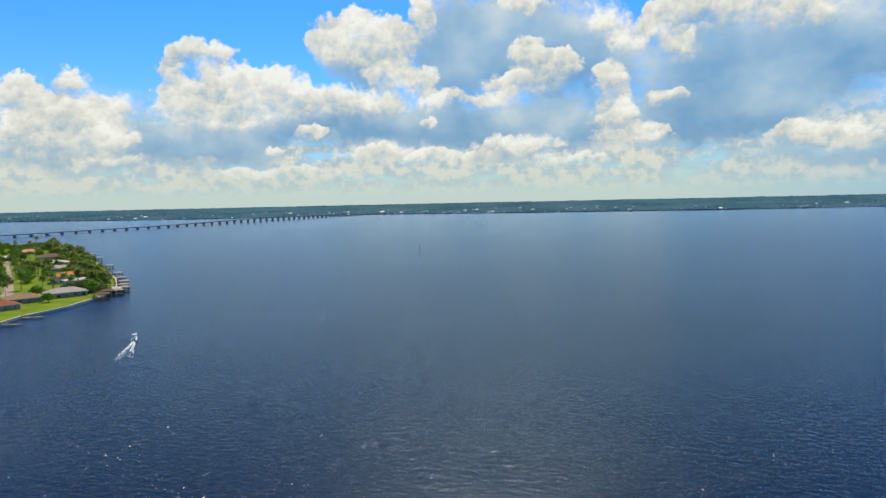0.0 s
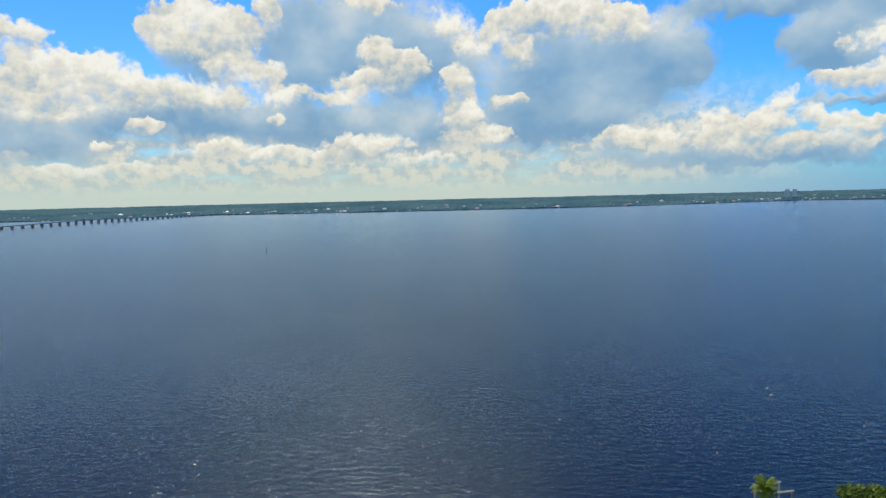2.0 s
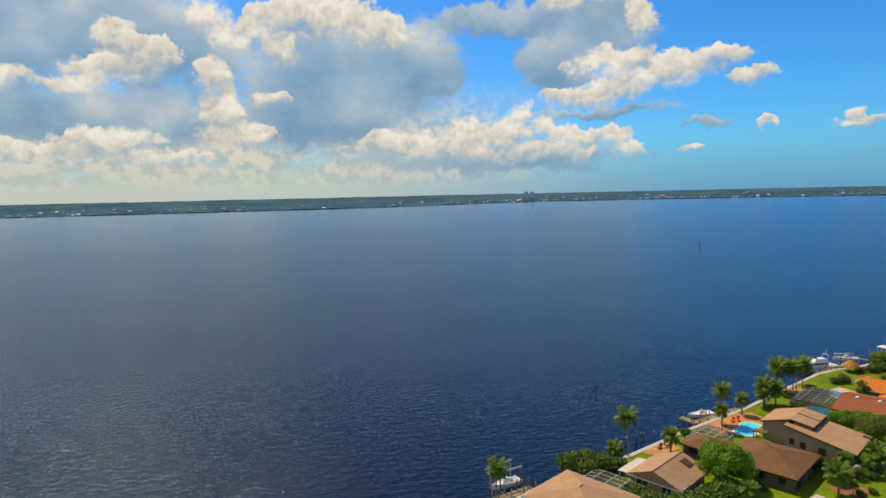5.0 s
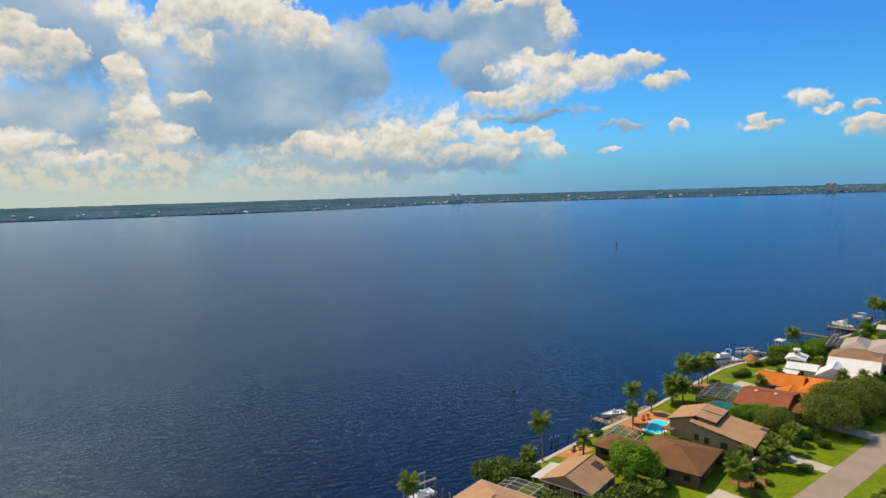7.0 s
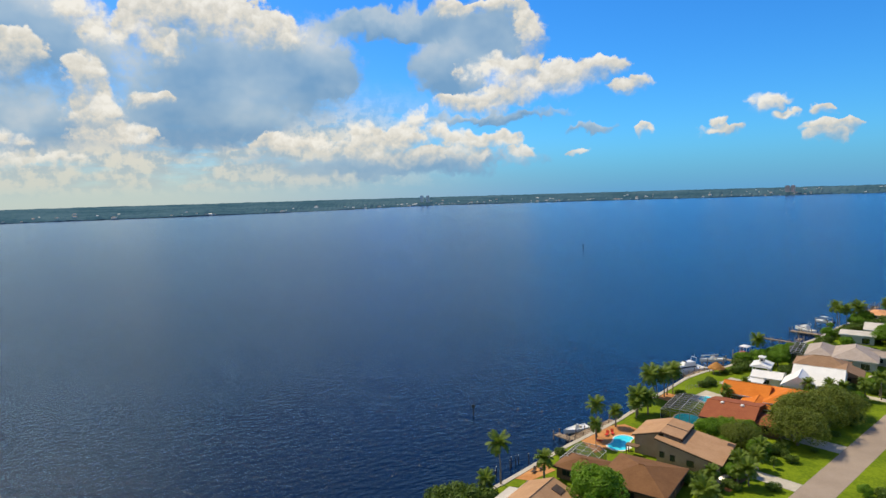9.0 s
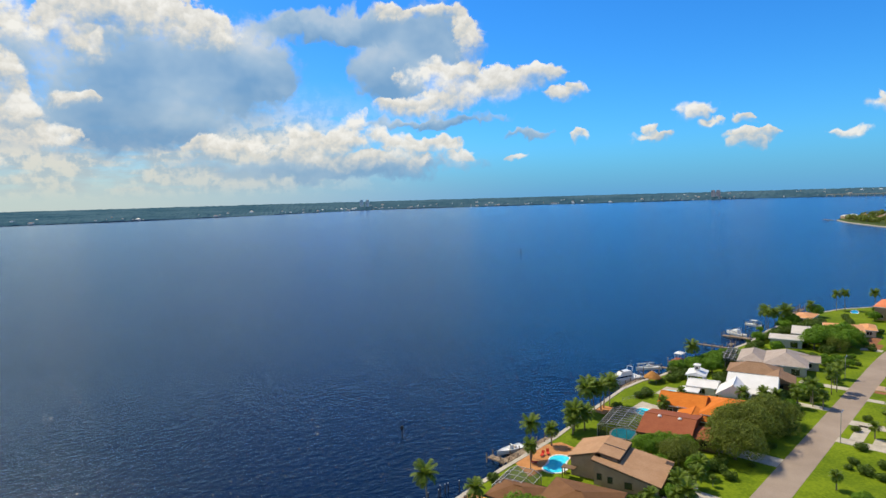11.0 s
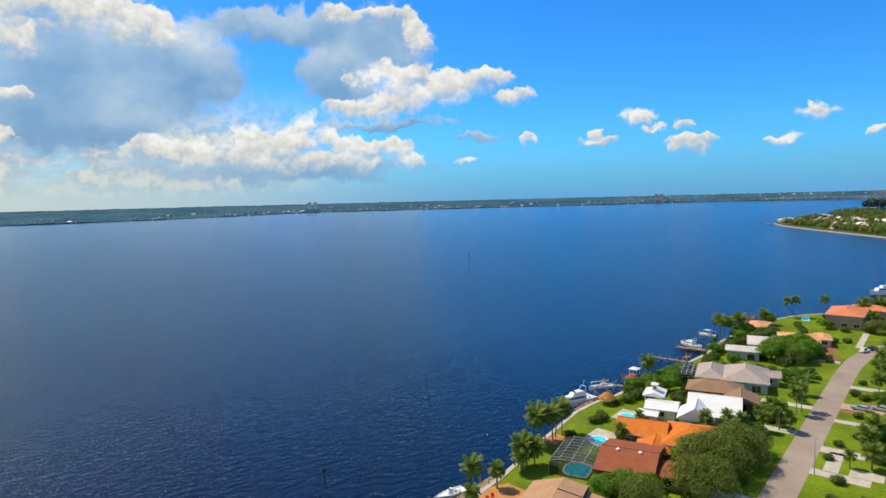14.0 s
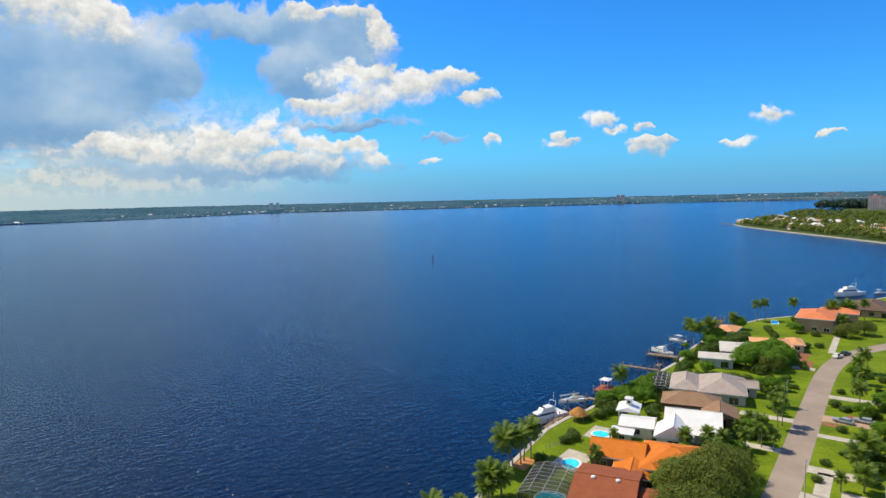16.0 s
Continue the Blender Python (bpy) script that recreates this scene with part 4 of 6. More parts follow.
pool("round blue plunge pool beside a white house", [(21.6, 35.4), (22.6, 37.6), (24.8, 37.8), (26.2, 36.0), (25.2, 33.8), (22.8, 33.6)])
pool("pale green pool at the edge of a lawn", [(178, -18), (178, -15), (187, -16), (187, -18.5)])


# ---- plants ----
def frond_mesh(length, droop, rng):
    """One feathered palm leaf: a bent midrib with narrow leaflets on both sides."""
    bm = bmesh.new()
    k = 11
    spine = []
    for i in range(k + 1):
        f = i / k
        spine.append(Vector((length * (f - 0.22 * droop * f * f), 0, length * (0.36 * f - 0.75 * droop * f * f))))
    for i in range(k):
        a, b = spine[i], spine[i + 1]
        w = 0.035 * length / 3
        bm.faces.new([bm.verts.new(q) for q in (a + Vector((0, w, 0)), b + Vector((0, w * 0.7, 0)), b - Vector((0, w * 0.7, 0)), a - Vector((0, w, 0)))])
        if i < 1:
            continue
        f = i / k
        reach = length * 0.36 * math.sin(math.pi * (0.12 + 0.83 * f)) * rng.uniform(0.85, 1.1)
        for s in (-1, 1):
            for h in (0.0, 0.5):
                root = a.lerp(b, h)
                tip = root + Vector((reach * 0.55, s * reach * 0.85, -reach * rng.uniform(0.25, 0.6)))
                half = (b - a) * 0.36
                bm.faces.new([bm.verts.new(q) for q in (root - half, root + half, tip)])
    return bm


def palm(label, height, leaves, length, lean, seed, droop=0.7, thick=0.17, upright=0.9, joined=False):
    """A palm with a ringed trunk and a crown of single fronds."""
    rng = random.Random(seed)
    p = thing("palm_tree", label, "palm tree", pose(0, 0, 0), "palms along the bank")
    pts = [(lean * (i / 6) ** 2, 0, -0.2 + (height + 0.2) * i / 6) for i in range(7)]
    part("trunk", tube(bmesh.new(), pts, [thick * (1.25 if i == 0 else 1.0 - 0.05 * i) for i in range(7)], 8), PALM_BARK, p, smooth=True)
    kinds = [mesh_of(frond_mesh(length, droop * d, rng), "frond", LEAF_PALM) for d in (0.7, 1.0, 1.35)]
    for i in range(0 if joined else leaves):
        a = 360 * i * 0.381966 + rng.uniform(-12, 12)
        tilt = -58 * upright + 84 * (i / leaves) ** 0.9 + rng.uniform(-8, 8)
        part("frond", kinds[min(2, int(3 * i / leaves))], None, p, at=pose(pts[-1][0], 0, height - 0.1) @ pose(0, 0, 0, 0, 0, a) @ pose(0, 0, 0, 0, tilt, rng.uniform(-10, 10)))
    if joined:
        bm = bmesh.new()
        for i in range(leaves):
            m = pose(pts[-1][0], 0, height - 0.1) @ pose(0, 0, 0, 0, 0, 137.5 * i) @ pose(0, 0, 0, 0, -50 + 84 * i / leaves, 0)
            k = len(bm.verts)
            bm.from_mesh(kinds[i % 3])
            bm.verts.ensure_lookup_table()
            for v in bm.verts[k:]:
                v.co = m @ v.co
        part("crown", bm, LEAF_PALM, p)
        return p
    bm = bmesh.new()
    bmesh.ops.create_icosphere(bm, subdivisions=1, radius=thick * 1.7)
    part("crown_shaft", bm, PALM_BARK, p, at=pose(pts[-1][0], 0, height - 0.25))
    return p


def leaf_cloud(bm, centre, radius, count, size, rng, flat=0.8):
    """Leaf sprays scattered through a rounded, uneven clump."""
    cx, cy, cz = centre
    for _ in range(count):
        d = Vector((rng.gauss(0, 1), rng.gauss(0, 1), rng.gauss(0, 1))).normalized()
        r = radius * rng.uniform(0.55, 1.0) ** 0.5 * (1 + 0.25 * noise.noise(d * 2.1 + Vector((cx, cy, cz))))
        p = Vector((cx, cy, cz)) + Vector((d.x * r, d.y * r, d.z * r * flat))
        n = (d + Vector((rng.uniform(-0.8, 0.8), rng.uniform(-0.8, 0.8), rng.uniform(-0.5, 0.9)))).normalized()
        a = n.orthogonal().normalized()
        a.rotate(Matrix.Rotation(rng.uniform(0, 6.28), 3, n))
        b = n.cross(a)
        s = size * rng.uniform(0.6, 1.3)
        bm.faces.new([bm.verts.new(q) for q in (p - a * s, p - b * s * 0.55 + n * s * 0.15, p + a * s, p + b * s * 0.55 + n * s * 0.15)])


def tree(label, name, category, height, spread, clumps, count, size, leaf, seed, bark=True, group="garden trees", low=0.35):
    """A broad-leaved tree: tapered trunk, limbs, and a crown of leaf clumps with gaps."""
    rng = random.Random(seed)
    t = thing(name, label, category, pose(0, 0, 0), group)
    wood, crown = bmesh.new(), bmesh.new()
    fork = height * low
    tube(wood, [(0, 0, -0.2), (0.05, 0.03, fork * 0.5), (0.0, 0.1, fork)], [height * 0.045, height * 0.036, height * 0.03], 8)
    for i in range(clumps):
        a = i * 2.39996 + rng.uniform(-0.3, 0.3)
        f = math.sqrt((i + 0.4) / clumps)
        r = spread * f * 0.72
        z = height * (0.78 - 0.38 * f * f) + rng.uniform(-0.08, 0.08) * height
        c = (r * math.cos(a), r * math.sin(a), z)
        tube(wood, [(0, 0, fork * 0.8), (c[0] * 0.45, c[1] * 0.45, fork + (z - fork) * 0.55), c], [height * 0.02, height * 0.012, height * 0.004], 5)
        leaf_cloud(crown, c, spread * rng.uniform(0.27, 0.44), count, size, rng)
    part("trunk", wood, BARK, t)
    part("crown", crown, leaf, t)
    return t


def shrub(label, spread, height, count, leaf, seed, size=0.28):
    rng = random.Random(seed)
    t = thing("shrub", label, "shrub", pose(0, 0, 0), "garden shrubs")
    wood, crown = bmesh.new(), bmesh.new()
    for i in range(6):
        a = i * 2.4
        c = (spread * 0.5 * math.cos(a) * (i > 0), spread * 0.5 * math.sin(a) * (i > 0), height * rng.uniform(0.42, 0.62))
        tube(wood, [(c[0] * 0.2, c[1] * 0.2, -0.1), c], [0.06, 0.02], 5)
        leaf_cloud(crown, c, spread * 0.55, count // 6, size, rng, height / spread * 0.75)
    part("stems", wood, BARK, t)
    part("foliage", crown, leaf, t)
    return t


def plant(kind, spots, used):
    """Sets a plant at the first spot and copies of it at the rest: u, v, size, turn."""
    for i, (u, v, s, turn) in enumerate(spots):
        m = there(u, v, GROUND, turn)
        ob = kind if i == 0 else copy_thing(kind, m)
        ob.matrix_basis = m @ Matrix.Diagonal((s, s, s, 1))


TALL = palm("tall slender coconut palm on the lawn", 9.0, 28, 3.3, 0.5, 31)
BENT = palm("leaning coconut palm with a feathery crown", 7.4, 28, 3.6, 1.6, 32, 0.8)
SABAL = palm("stocky cabbage palm with a dense round crown", 4.4, 34, 2.4, 0.1, 33, 0.9, 0.22, 1.05)
ROYAL = palm("broad date palm with arching yellowish fronds", 5.4, 32, 3.9, 0.3, 34, 0.65, 0.25)
plant(TALL, [(-81.4, 43.6, 0.97, 90), (-47.6, 44.6, 0.92, 200), (-52.4, 41.4, 0.62, 80), (-117.5, 42.0, 0.8, 10), (180, 31.6, 0.9, 40), (183.5, 28.8, 0.95, 140), (27.6, 6.4, 0.72, 60), (41.8, 5.0, 0.72, 160), (118.5, 43.8, 0.8, 10),
              (45.2, 4.4, 0.75, 20), (94, -9.5, 0.8, 10), (84, -12.0, 0.75, 90), (191, 18, 0.95, 80), (206, -8, 0.9, 180), (213, -22, 0.8, 0)], 0)
plant(BENT, [(-14.6, 48.8, 1.0, 150), (-12.2, 49.4, 1.0, 110), (-10.4, 48.4, 0.98, 200), (-8.6, 48.6, 1.0, 330), (-6.8, 47.8, 0.92, 20), (47.2, 45.2, 0.95, 100), (121.5, 45.4, 1.05, 40), (125.0, 43.0, 0.95, 190), (156, 36.6, 0.8, 30),
              (196, 2, 1.05, 60), (203, -4, 1.0, 130), (68, -11, 0.8, 20), (108, -12, 0.9, 70)], 0)
plant(ROYAL, [(199.0, -2.0, 1.25, 10), (193.5, 3.6, 1.1, 100), (-43.0, 13.0, 0.62, 30), (133.0, 41.0, 1.15, 40), (-27.8, 46.0, 0.95, 15), (-25.8, 44.2, 0.85, 75), (-30.0, 45.0, 0.7, 140), (-86.6, 42.6, 0.62, 20), (-62.5, 10.5, 0.8, 60), (-47.0, 9.5, 0.7, 100), (-38.5, 11.5, 0.6, 0), (98, 24.2, 0.6, 40), (30, -13.5, 0.9, 40), (24, -12.0, 0.8, 130),
              (14.5, -13.5, 0.75, 200), (-33.0, 13.0, 0.6, 20), (176, -1.5, 0.9, 70)], 0)
plant(SABAL, [(15.0, 20.2, 1.0, 0), (18.4, 16.0, 1.0, 50), (24.0, 9.2, 0.9, 20), (-52.8, 14.0, 0.8, 20), (60.1, 6.6, 1.0, 70), (-73.6, 38.9, 1.05, 0), (-39.2, 45.0, 0.95, 30), (-4.8, 33.4, 0.95, 60), (12.6, 13.4, 0.95, 100), (18.6, 12.8, 1.0, 140), (30.0, 7.4, 0.8, 10), (27.2, 3.9, 0.85, 50), (36.4, 8.2, 0.75, 20), (52.5, 6.5, 0.7, 90), (-49.2, 43.6, 0.8, 200),
              (-20.4, 13.6, 0.8, 10), (32.0, 12.0, 0.7, 70), (12.5, -9.8, 0.7, 70), (-81.0, 16, 0.9, 20), (58, 8.5, 0.75, 20), (10.4, 35.0, 0.7, 30)], 0)

OAK = tree("large spreading live oak with dull green leaves", "oak_tree", "tree", 10.0, 8.0, 26, 620, 0.21, LEAF_OAK, 41)
plant(OAK, [(-9.5, 12.0, 1.0, 0), (0.5, 10.5, 0.92, 80), (-19.5, 10.5, 0.9, 200), (8.0, 9.0, 0.66, 140), (-4.0, 16.6, 0.66, 300), (96.5, 14.5, 0.62, 30), (171, -9, 0.62, 40), (-30, 18.5, 0.62, 60), (163, -3.5, 0.6, 20)], 0)
LUSH = tree("rounded bright green shade tree on the lawn", "shade_tree", "tree", 6.6, 4.2, 15, 800, 0.165, LEAF_BRIGHT, 42, low=0.25)
plant(LUSH, [(-75.2, 24.6, 1.38, 0), (-31.0, 25.6, 0.90, 60), (-9.4, 16.4, 0.62, 120), (95.0, 21.5, 1.25, 200), (103.0, 19.5, 1.35, 20), (111.5, 16.0, 1.3, 90), (105.5, 12.0, 1.2, 60), (98.0, 14.0, 1.15, 10), (-24.4, 19.9, 0.8, 30), (-32.0, 14.0, 0.7, 70), (-17.6, 28.0, 0.66, 10), (-25.4, 23.6, 0.75, 10), (36.5, 47.0, 0.72, 30), (41.5, 43.6, 0.8, 10), (46.5, 44.0, 0.7, 50), (52.5, 43.6, 0.66, 80), (57.5, 42.4, 0.66, 20), (64.0, 42.2, 0.55, 20), (133.0, 38.5, 0.85, 70), (-5.7, 18.8, 0.7, 40), (20.5, 10.4, 0.55, 10), (158.5, 35.5, 0.95, 40), (42.6, 38.5, 0.85, 10), (37.5, 41.5, 0.7, 70), (50.5, 40.6, 0.75, 150),
             (13.0, 19.6, 0.55, 50), (36.8, 10.4, 0.55, 20), (94.5, 40.5, 0.7, 60), (84.5, 31.0, 0.62, 10), (120.0, 38.0, 0.8, 20), (62, -12, 0.7, 30), (73, -16, 0.75, 60), (48, -16.5, 0.7, 0), (163, 14, 0.7, 60), (-23, 24.5, 0.66, 20), (-35.5, 20.5, 0.6, 100)], 0)
BUSH = shrub("dense rounded dark green garden shrub", 1.7, 1.9, 1100, LEAF_SHRUB, 43, 0.2)
rng = random.Random(44)
spots = [(u, v, s * (1.55 if u < -78 else 1.0), rng.uniform(0, 360)) for u, v, s in (
    (-96, 46, 1.1), (-93.5, 44.5, 1.2), (-91, 43, 1.2), (-94.5, 42, 1.1), (-88.5, 40.6, 1.0), (-96, 26, 1.2), (-93.8, 23.2, 1.2), (-91, 21.6, 1.2), (-88, 20.6, 1.3), (-85, 20, 1.3), (-82, 20.5, 1.2), (-79.4, 20.6, 1.2), (-95.6, 29, 1.1),
    (-72.4, 20, 1.0), (-53.4, 13, 0.9), (-50, 12.4, 0.8), (-44.6, 12.6, 0.8), (-28.4, 21.6, 0.9), (-28.6, 24, 0.8), (-29.6, 15.4, 0.9), (-34, 31, 0.7), (-31.6, 34, 0.8), (5.8, 45.2, 1.0), (8.4, 44.4, 1.1), (10.8, 45.6, 0.9), (22.6, 46.5, 0.9),
    (26, 44.8, 1.2), (29.5, 44.2, 1.2), (33, 43.4, 1.3), (31, 40.5, 1.1), (13.2, 12.4, 1.0), (16.6, 11.8, 1.0), (20.5, 12.4, 1.0), (22.8, 9.4, 0.9), (32.6, 14, 0.9), (33.4, 32.8, 1.1), (36, 34.2, 1.1), (39.6, 34.4, 1.0), (43.5, 33.8, 1.1),
    (74.5, 34.5, 1.2), (76.5, 31.5, 1.2), (77.5, 28.4, 1.3), (78.5, 25, 1.3), (79, 21.5, 1.3), (79.5, 18, 1.2), (74.2, 37.5, 1.1), (79.5, 38.2, 1.3), (83, 38.6, 1.3), (87, 38, 1.3), (99, 37, 1.5), (103, 37.5, 1.5), (107, 38.2, 1.4), (119, 35, 1.6),
    (123, 34, 1.7), (127, 33, 1.7), (131, 31.5, 1.7), (135, 30, 1.6), (138.5, 29, 1.4), (160, 24, 1.0), (156, 22.5, 1.0), (152, 21.2, 1.0), (148, 20, 1.0), (164, 25, 1.0), (137, 8, 1.0), (139, 4, 1.0), (163, -1, 1.4), (160, 7, 1.2),
    (15, -5.6, 0.7), (24.6, -6.4, 0.7), (48, -8, 0.8), (33, -15, 1.1), (27, -15.5, 1.1), (19, -14.5, 1.1), (60, -12.5, 0.9), (80, -15.5, 1.0), (100, -16, 1.1), (118, -22, 1.2), (208, 2, 1.4), (212, -1, 1.4), (192, 12, 1.3), (188, 17, 1.3), (-57, 14, 1.2), (-54, 17.6, 1.2), (-50.5, 16.6, 1.1), (-46, 16, 1.2), (-41, 15, 1.2), (-36.6, 16.6, 1.1), (-28, 13, 1.2), (-24, 12, 1.0), (-27, 18, 1.3), (-21.5, 21.5, 1.2), (-20.6, 26, 1.2), (-16.6, 19.6, 1.3), (-13, 22, 1.1), (12, 22, 1.2), (15, 19.6, 1.3), (17, 16, 1.3), (20, 23.4, 1.1), (25.6, 13.4, 1.2), (28.6, 13, 1.2), (32, 9.6, 1.1), (34.6, 47.4, 1.5), (38.6, 45.6, 1.5), (43.4, 46, 1.4), (48.6, 42.6, 1.4), (55, 40.6, 1.4), (60, 39.6, 1.3), (70, 42, 1.3), (58, 36, 1.2), (111, 36.8, 1.5), (115, 36, 1.6), (140, 33, 1.5), (144, 30, 1.3), (94, 28, 1.7), (99, 27, 1.8), (104.5, 26, 1.8), (110, 24, 1.8), (115, 21, 1.7), (92, 17, 1.6))]
plant(BUSH, spots, 0)


def garden_spots(count, seed):
    """Places in the gardens, clear of the houses, pools, drives and the street."""
    rng = random.Random(seed)
    out = []
    homes = [(-96, 55, 11), (-76, 49, 9), (-55, 40, 13), (-35, 34, 11), (-10, 32, 12), (-12, 40, 9), (7, 24, 13), (31, 17, 13), (30, 27, 8), (46, 13, 10), (66, 9, 13), (66, 24, 9), (99, 8, 8), (114, 2, 9), (126, -12, 11), (-37, 48, 7), (-52, 51, 6), (4, 39, 5), (24, 35, 5), (36, 30, 6)]
    while len(out) < count:
        u = rng.uniform(-70, 175)
        v = rng.choice((rng.uniform(5, 46), rng.uniform(-16, -4.5), rng.uniform(5, 18)))
        p, q = u * 0.974 + v * 0.225, -u * 0.225 + v * 0.974
        if any(math.hypot(p - a, q - b) < c for a, b, c in homes) or (u > 108 and v < 4) or (u > 140 and v > 28) or (-58 < u < -34 and v > 34) or (132 < u < 168 and v < 30):
            continue
        if any(abs(u - d) < 3.4 for d in (50, 27.5, -41, -15, -67)) or any(abs(u - d) < 3.5 and v < 0 for d in (76.5, 42.5, 20, 8, 56, 12)):
            continue
        out.append((u, v, rng.uniform(0.45, 1.05), rng.uniform(0, 360)))
    return out


for i, (u, v, s, turn) in enumerate(garden_spots(120, 77)):
    kind = (BUSH, BUSH, LUSH, SABAL)[i % 4] if i % 8 else BUSH
    s = s * 0.62 if kind is LUSH else s * 0.8 if kind is SABAL else s
    if kind is SABAL and i % 3:
        kind, s = BUSH, s * 1.2
    ob = copy_thing(kind, there(u, v, GROUND, turn))
    ob.matrix_basis = there(u, v, GROUND, turn) @ Matrix.Diagonal((s, s, s, 1))


# ---- boats, docks and cars ----
def hull(length, beam, depth, rake=0.28):
    """A planing hull: sections that narrow and rise towards the bow."""
    bm = bmesh.new()
    secs = []
    for i in range(9):
        f = i / 8
        w = beam / 2 * (1 - max(0, f - 0.35) ** 2 * 2.3) if f < 1 else 0.03
        w = max(w, 0.03)
        x = -length / 2 + length * f
        sheer = depth * (1 + 0.28 * f * f)
        keel = depth * 0.75 * max(0, f - 0.62) ** 1.5 * rake * 6
        secs.append([bm.verts.new(q) for q in ((x, 0, -0.35 + keel), (x, w * 0.82, 0.05 + keel * 0.7), (x, w, sheer * 0.75), (x, w, sheer), (x, w * 0.86, sheer), (x, w * 0.84, sheer - 0.18), (x, 0, sheer - 0.15),
                                                (x, -w * 0.84, sheer - 0.18), (x, -w * 0.86, sheer), (x, -w, sheer), (x, -w, sheer * 0.75), (x, -w * 0.82, 0.05 + keel * 0.7))])
    for a, b in zip(secs, secs[1:]):
        for k in range(12):
            bm.faces.new((a[k], b[k], b[(k + 1) % 12], a[(k + 1) % 12]))
    bm.faces.new(secs[0])
    bm.faces.new(secs[-1][::-1])
    return bm


def cabin(x0, x1, w, z0, z1, slope=0.5):
    bm = bmesh.new()
    lo = [bm.verts.new((x, y, z0)) for x, y in ((x0, -w), (x1, -w * 0.7), (x1, w * 0.7), (x0, w))]
    hi = [bm.verts.new((x, y, z1)) for x, y in ((x0 + slope * 0.2, -w * 0.85), (x1 - slope, -w * 0.6), (x1 - slope, w * 0.6), (x0 + slope * 0.2, w * 0.85))]
    bm.faces.new(hi)
    bm.faces.new(lo[::-1])
    for i in range(4):
        bm.faces.new((lo[i], lo[(i + 1) % 4], hi[(i + 1) % 4], hi[i]))
    bmesh.ops.bevel(bm, geom=bm.edges[:], offset=0.06, segments=2, affect="EDGES")
    return bm


def rails(bm, length, beam, z):
    for s in (-1, 1):
        pts = [(length * f, s * beam / 2 * (0.93 if f < 0.2 else 0.93 - (f - 0.2) * 2.4), z) for f in (-0.1, 0.05, 0.2, 0.32, 0.44)]
        tube(bm, [(p[0], p[1], z + 0.6) for p in pts], [0.03] * 5, 5)
        for p in pts:
            tube(bm, [p, (p[0], p[1], z + 0.6)], [0.025, 0.025], 5)
    return bm


def cruiser(label, m, length=11.0, beam=3.6):
    b = thing("motor_yacht", label, "boat", m, "moored boats")
    k = length / 11
    part("hull", hull(length, beam, 1.25 * k), GELCOAT, b)
    c = part("cabin", cabin(-2.6 * k, 3.4 * k, beam * 0.40, 1.1 * k, 2.3 * k, 1.3), GELCOAT, b)
    part("windshield", cabin(-2.0 * k, 3.05 * k, beam * 0.405, 1.65 * k, 2.05 * k, 0.6), PANE, c, "dark tinted cabin glass")
    fly = part("flybridge", cabin(-2.2 * k, 1.4 * k, beam * 0.33, 2.28 * k, 3.0 * k, 0.8), GELCOAT, b, "raised steering bridge")
    part("windscreen", boxed(0.55 * k, 0.65 * k, -1.0, 1.0, 2.95 * k, 3.3 * k), PANE, fly)
    arch = bmesh.new()
    for s in (-1, 1):
        tube(arch, [(-2.1 * k, s * 1.2, 2.3 * k), (-2.6 * k, s * 1.1, 3.9 * k)], [0.07, 0.06], 6)
    tube(arch, [(-2.6 * k, -1.1, 3.9 * k), (-2.6 * k, 1.1, 3.9 * k)], [0.07, 0.07], 6)
    tube(arch, [(-2.6 * k, 0, 3.9 * k), (-2.9 * k, 0, 5.6 * k)], [0.03, 0.015], 5)
    part("radar_arch", arch, GELCOAT, b)
    part("cockpit_floor", boxed(-5.2 * k, -2.7 * k, -beam * 0.36, beam * 0.36, 0.95 * k, 1.13 * k), TEAK, b)
    part("swim_platform", boxed(-6.1 * k, -5.5 * k, -beam * 0.42, beam * 0.42, 0.1, 0.2, 0.03), TEAK, b)
    part("bow_rail", rails(bmesh.new(), length, beam, 1.35 * k), METAL, b)
    return b


def runabout(label, m, length=7.0, beam=2.4, top=True):
    b = thing("motorboat", label, "boat", m, "moored boats")
    part("hull", hull(length, beam, 0.85), GELCOAT, b)
    con = part("console", cabin(-0.6, 0.7, beam * 0.22, 0.7, 1.75, 0.5), GELCOAT, b)
    part("windscreen", boxed(0.30, 0.36, -0.5, 0.5, 1.72, 2.05), PANE, con)
    part("seat", boxed(-1.5, -0.95, -0.6, 0.6, 0.68, 1.25, 0.05), TEAK, b)
    if top:
        t = part("hardtop", boxed(-1.5, 1.0, -beam * 0.36, beam * 0.36, 2.5, 2.6, 0.04), GELCOAT, b)
        for x, y in ((-1.2, -0.75), (-1.2, 0.75), (0.7, -0.75), (0.7, 0.75)):
            part("support", tube(bmesh.new(), [(x, y, 0.7), (x, y, 2.5)], [0.035, 0.035], 5), METAL, t)
    for s in (-0.4, 0.4):
        part("outboard", boxed(-length / 2 - 0.55, -length / 2 + 0.02, s - 0.2, s + 0.2, -0.2, 1.25, 0.08), CANVAS, b, "dark outboard engine")
    return b


PLANK = mesh_of(boxed(-0.07, 0.07, -0.5, 0.5, 0, 0.05, 0.008), "plank", TIMBER)


RED_TIMBER = material("red_stained_timber", (0.30, 0.07, 0.035), (0.42, 0.13, 0.07), 0.8, 1.2, 9.0, 0.4, vary=0.4)
RED_PLANK = mesh_of(boxed(-0.07, 0.07, -0.5, 0.5, 0, 0.05, 0.008), "plank", RED_TIMBER)


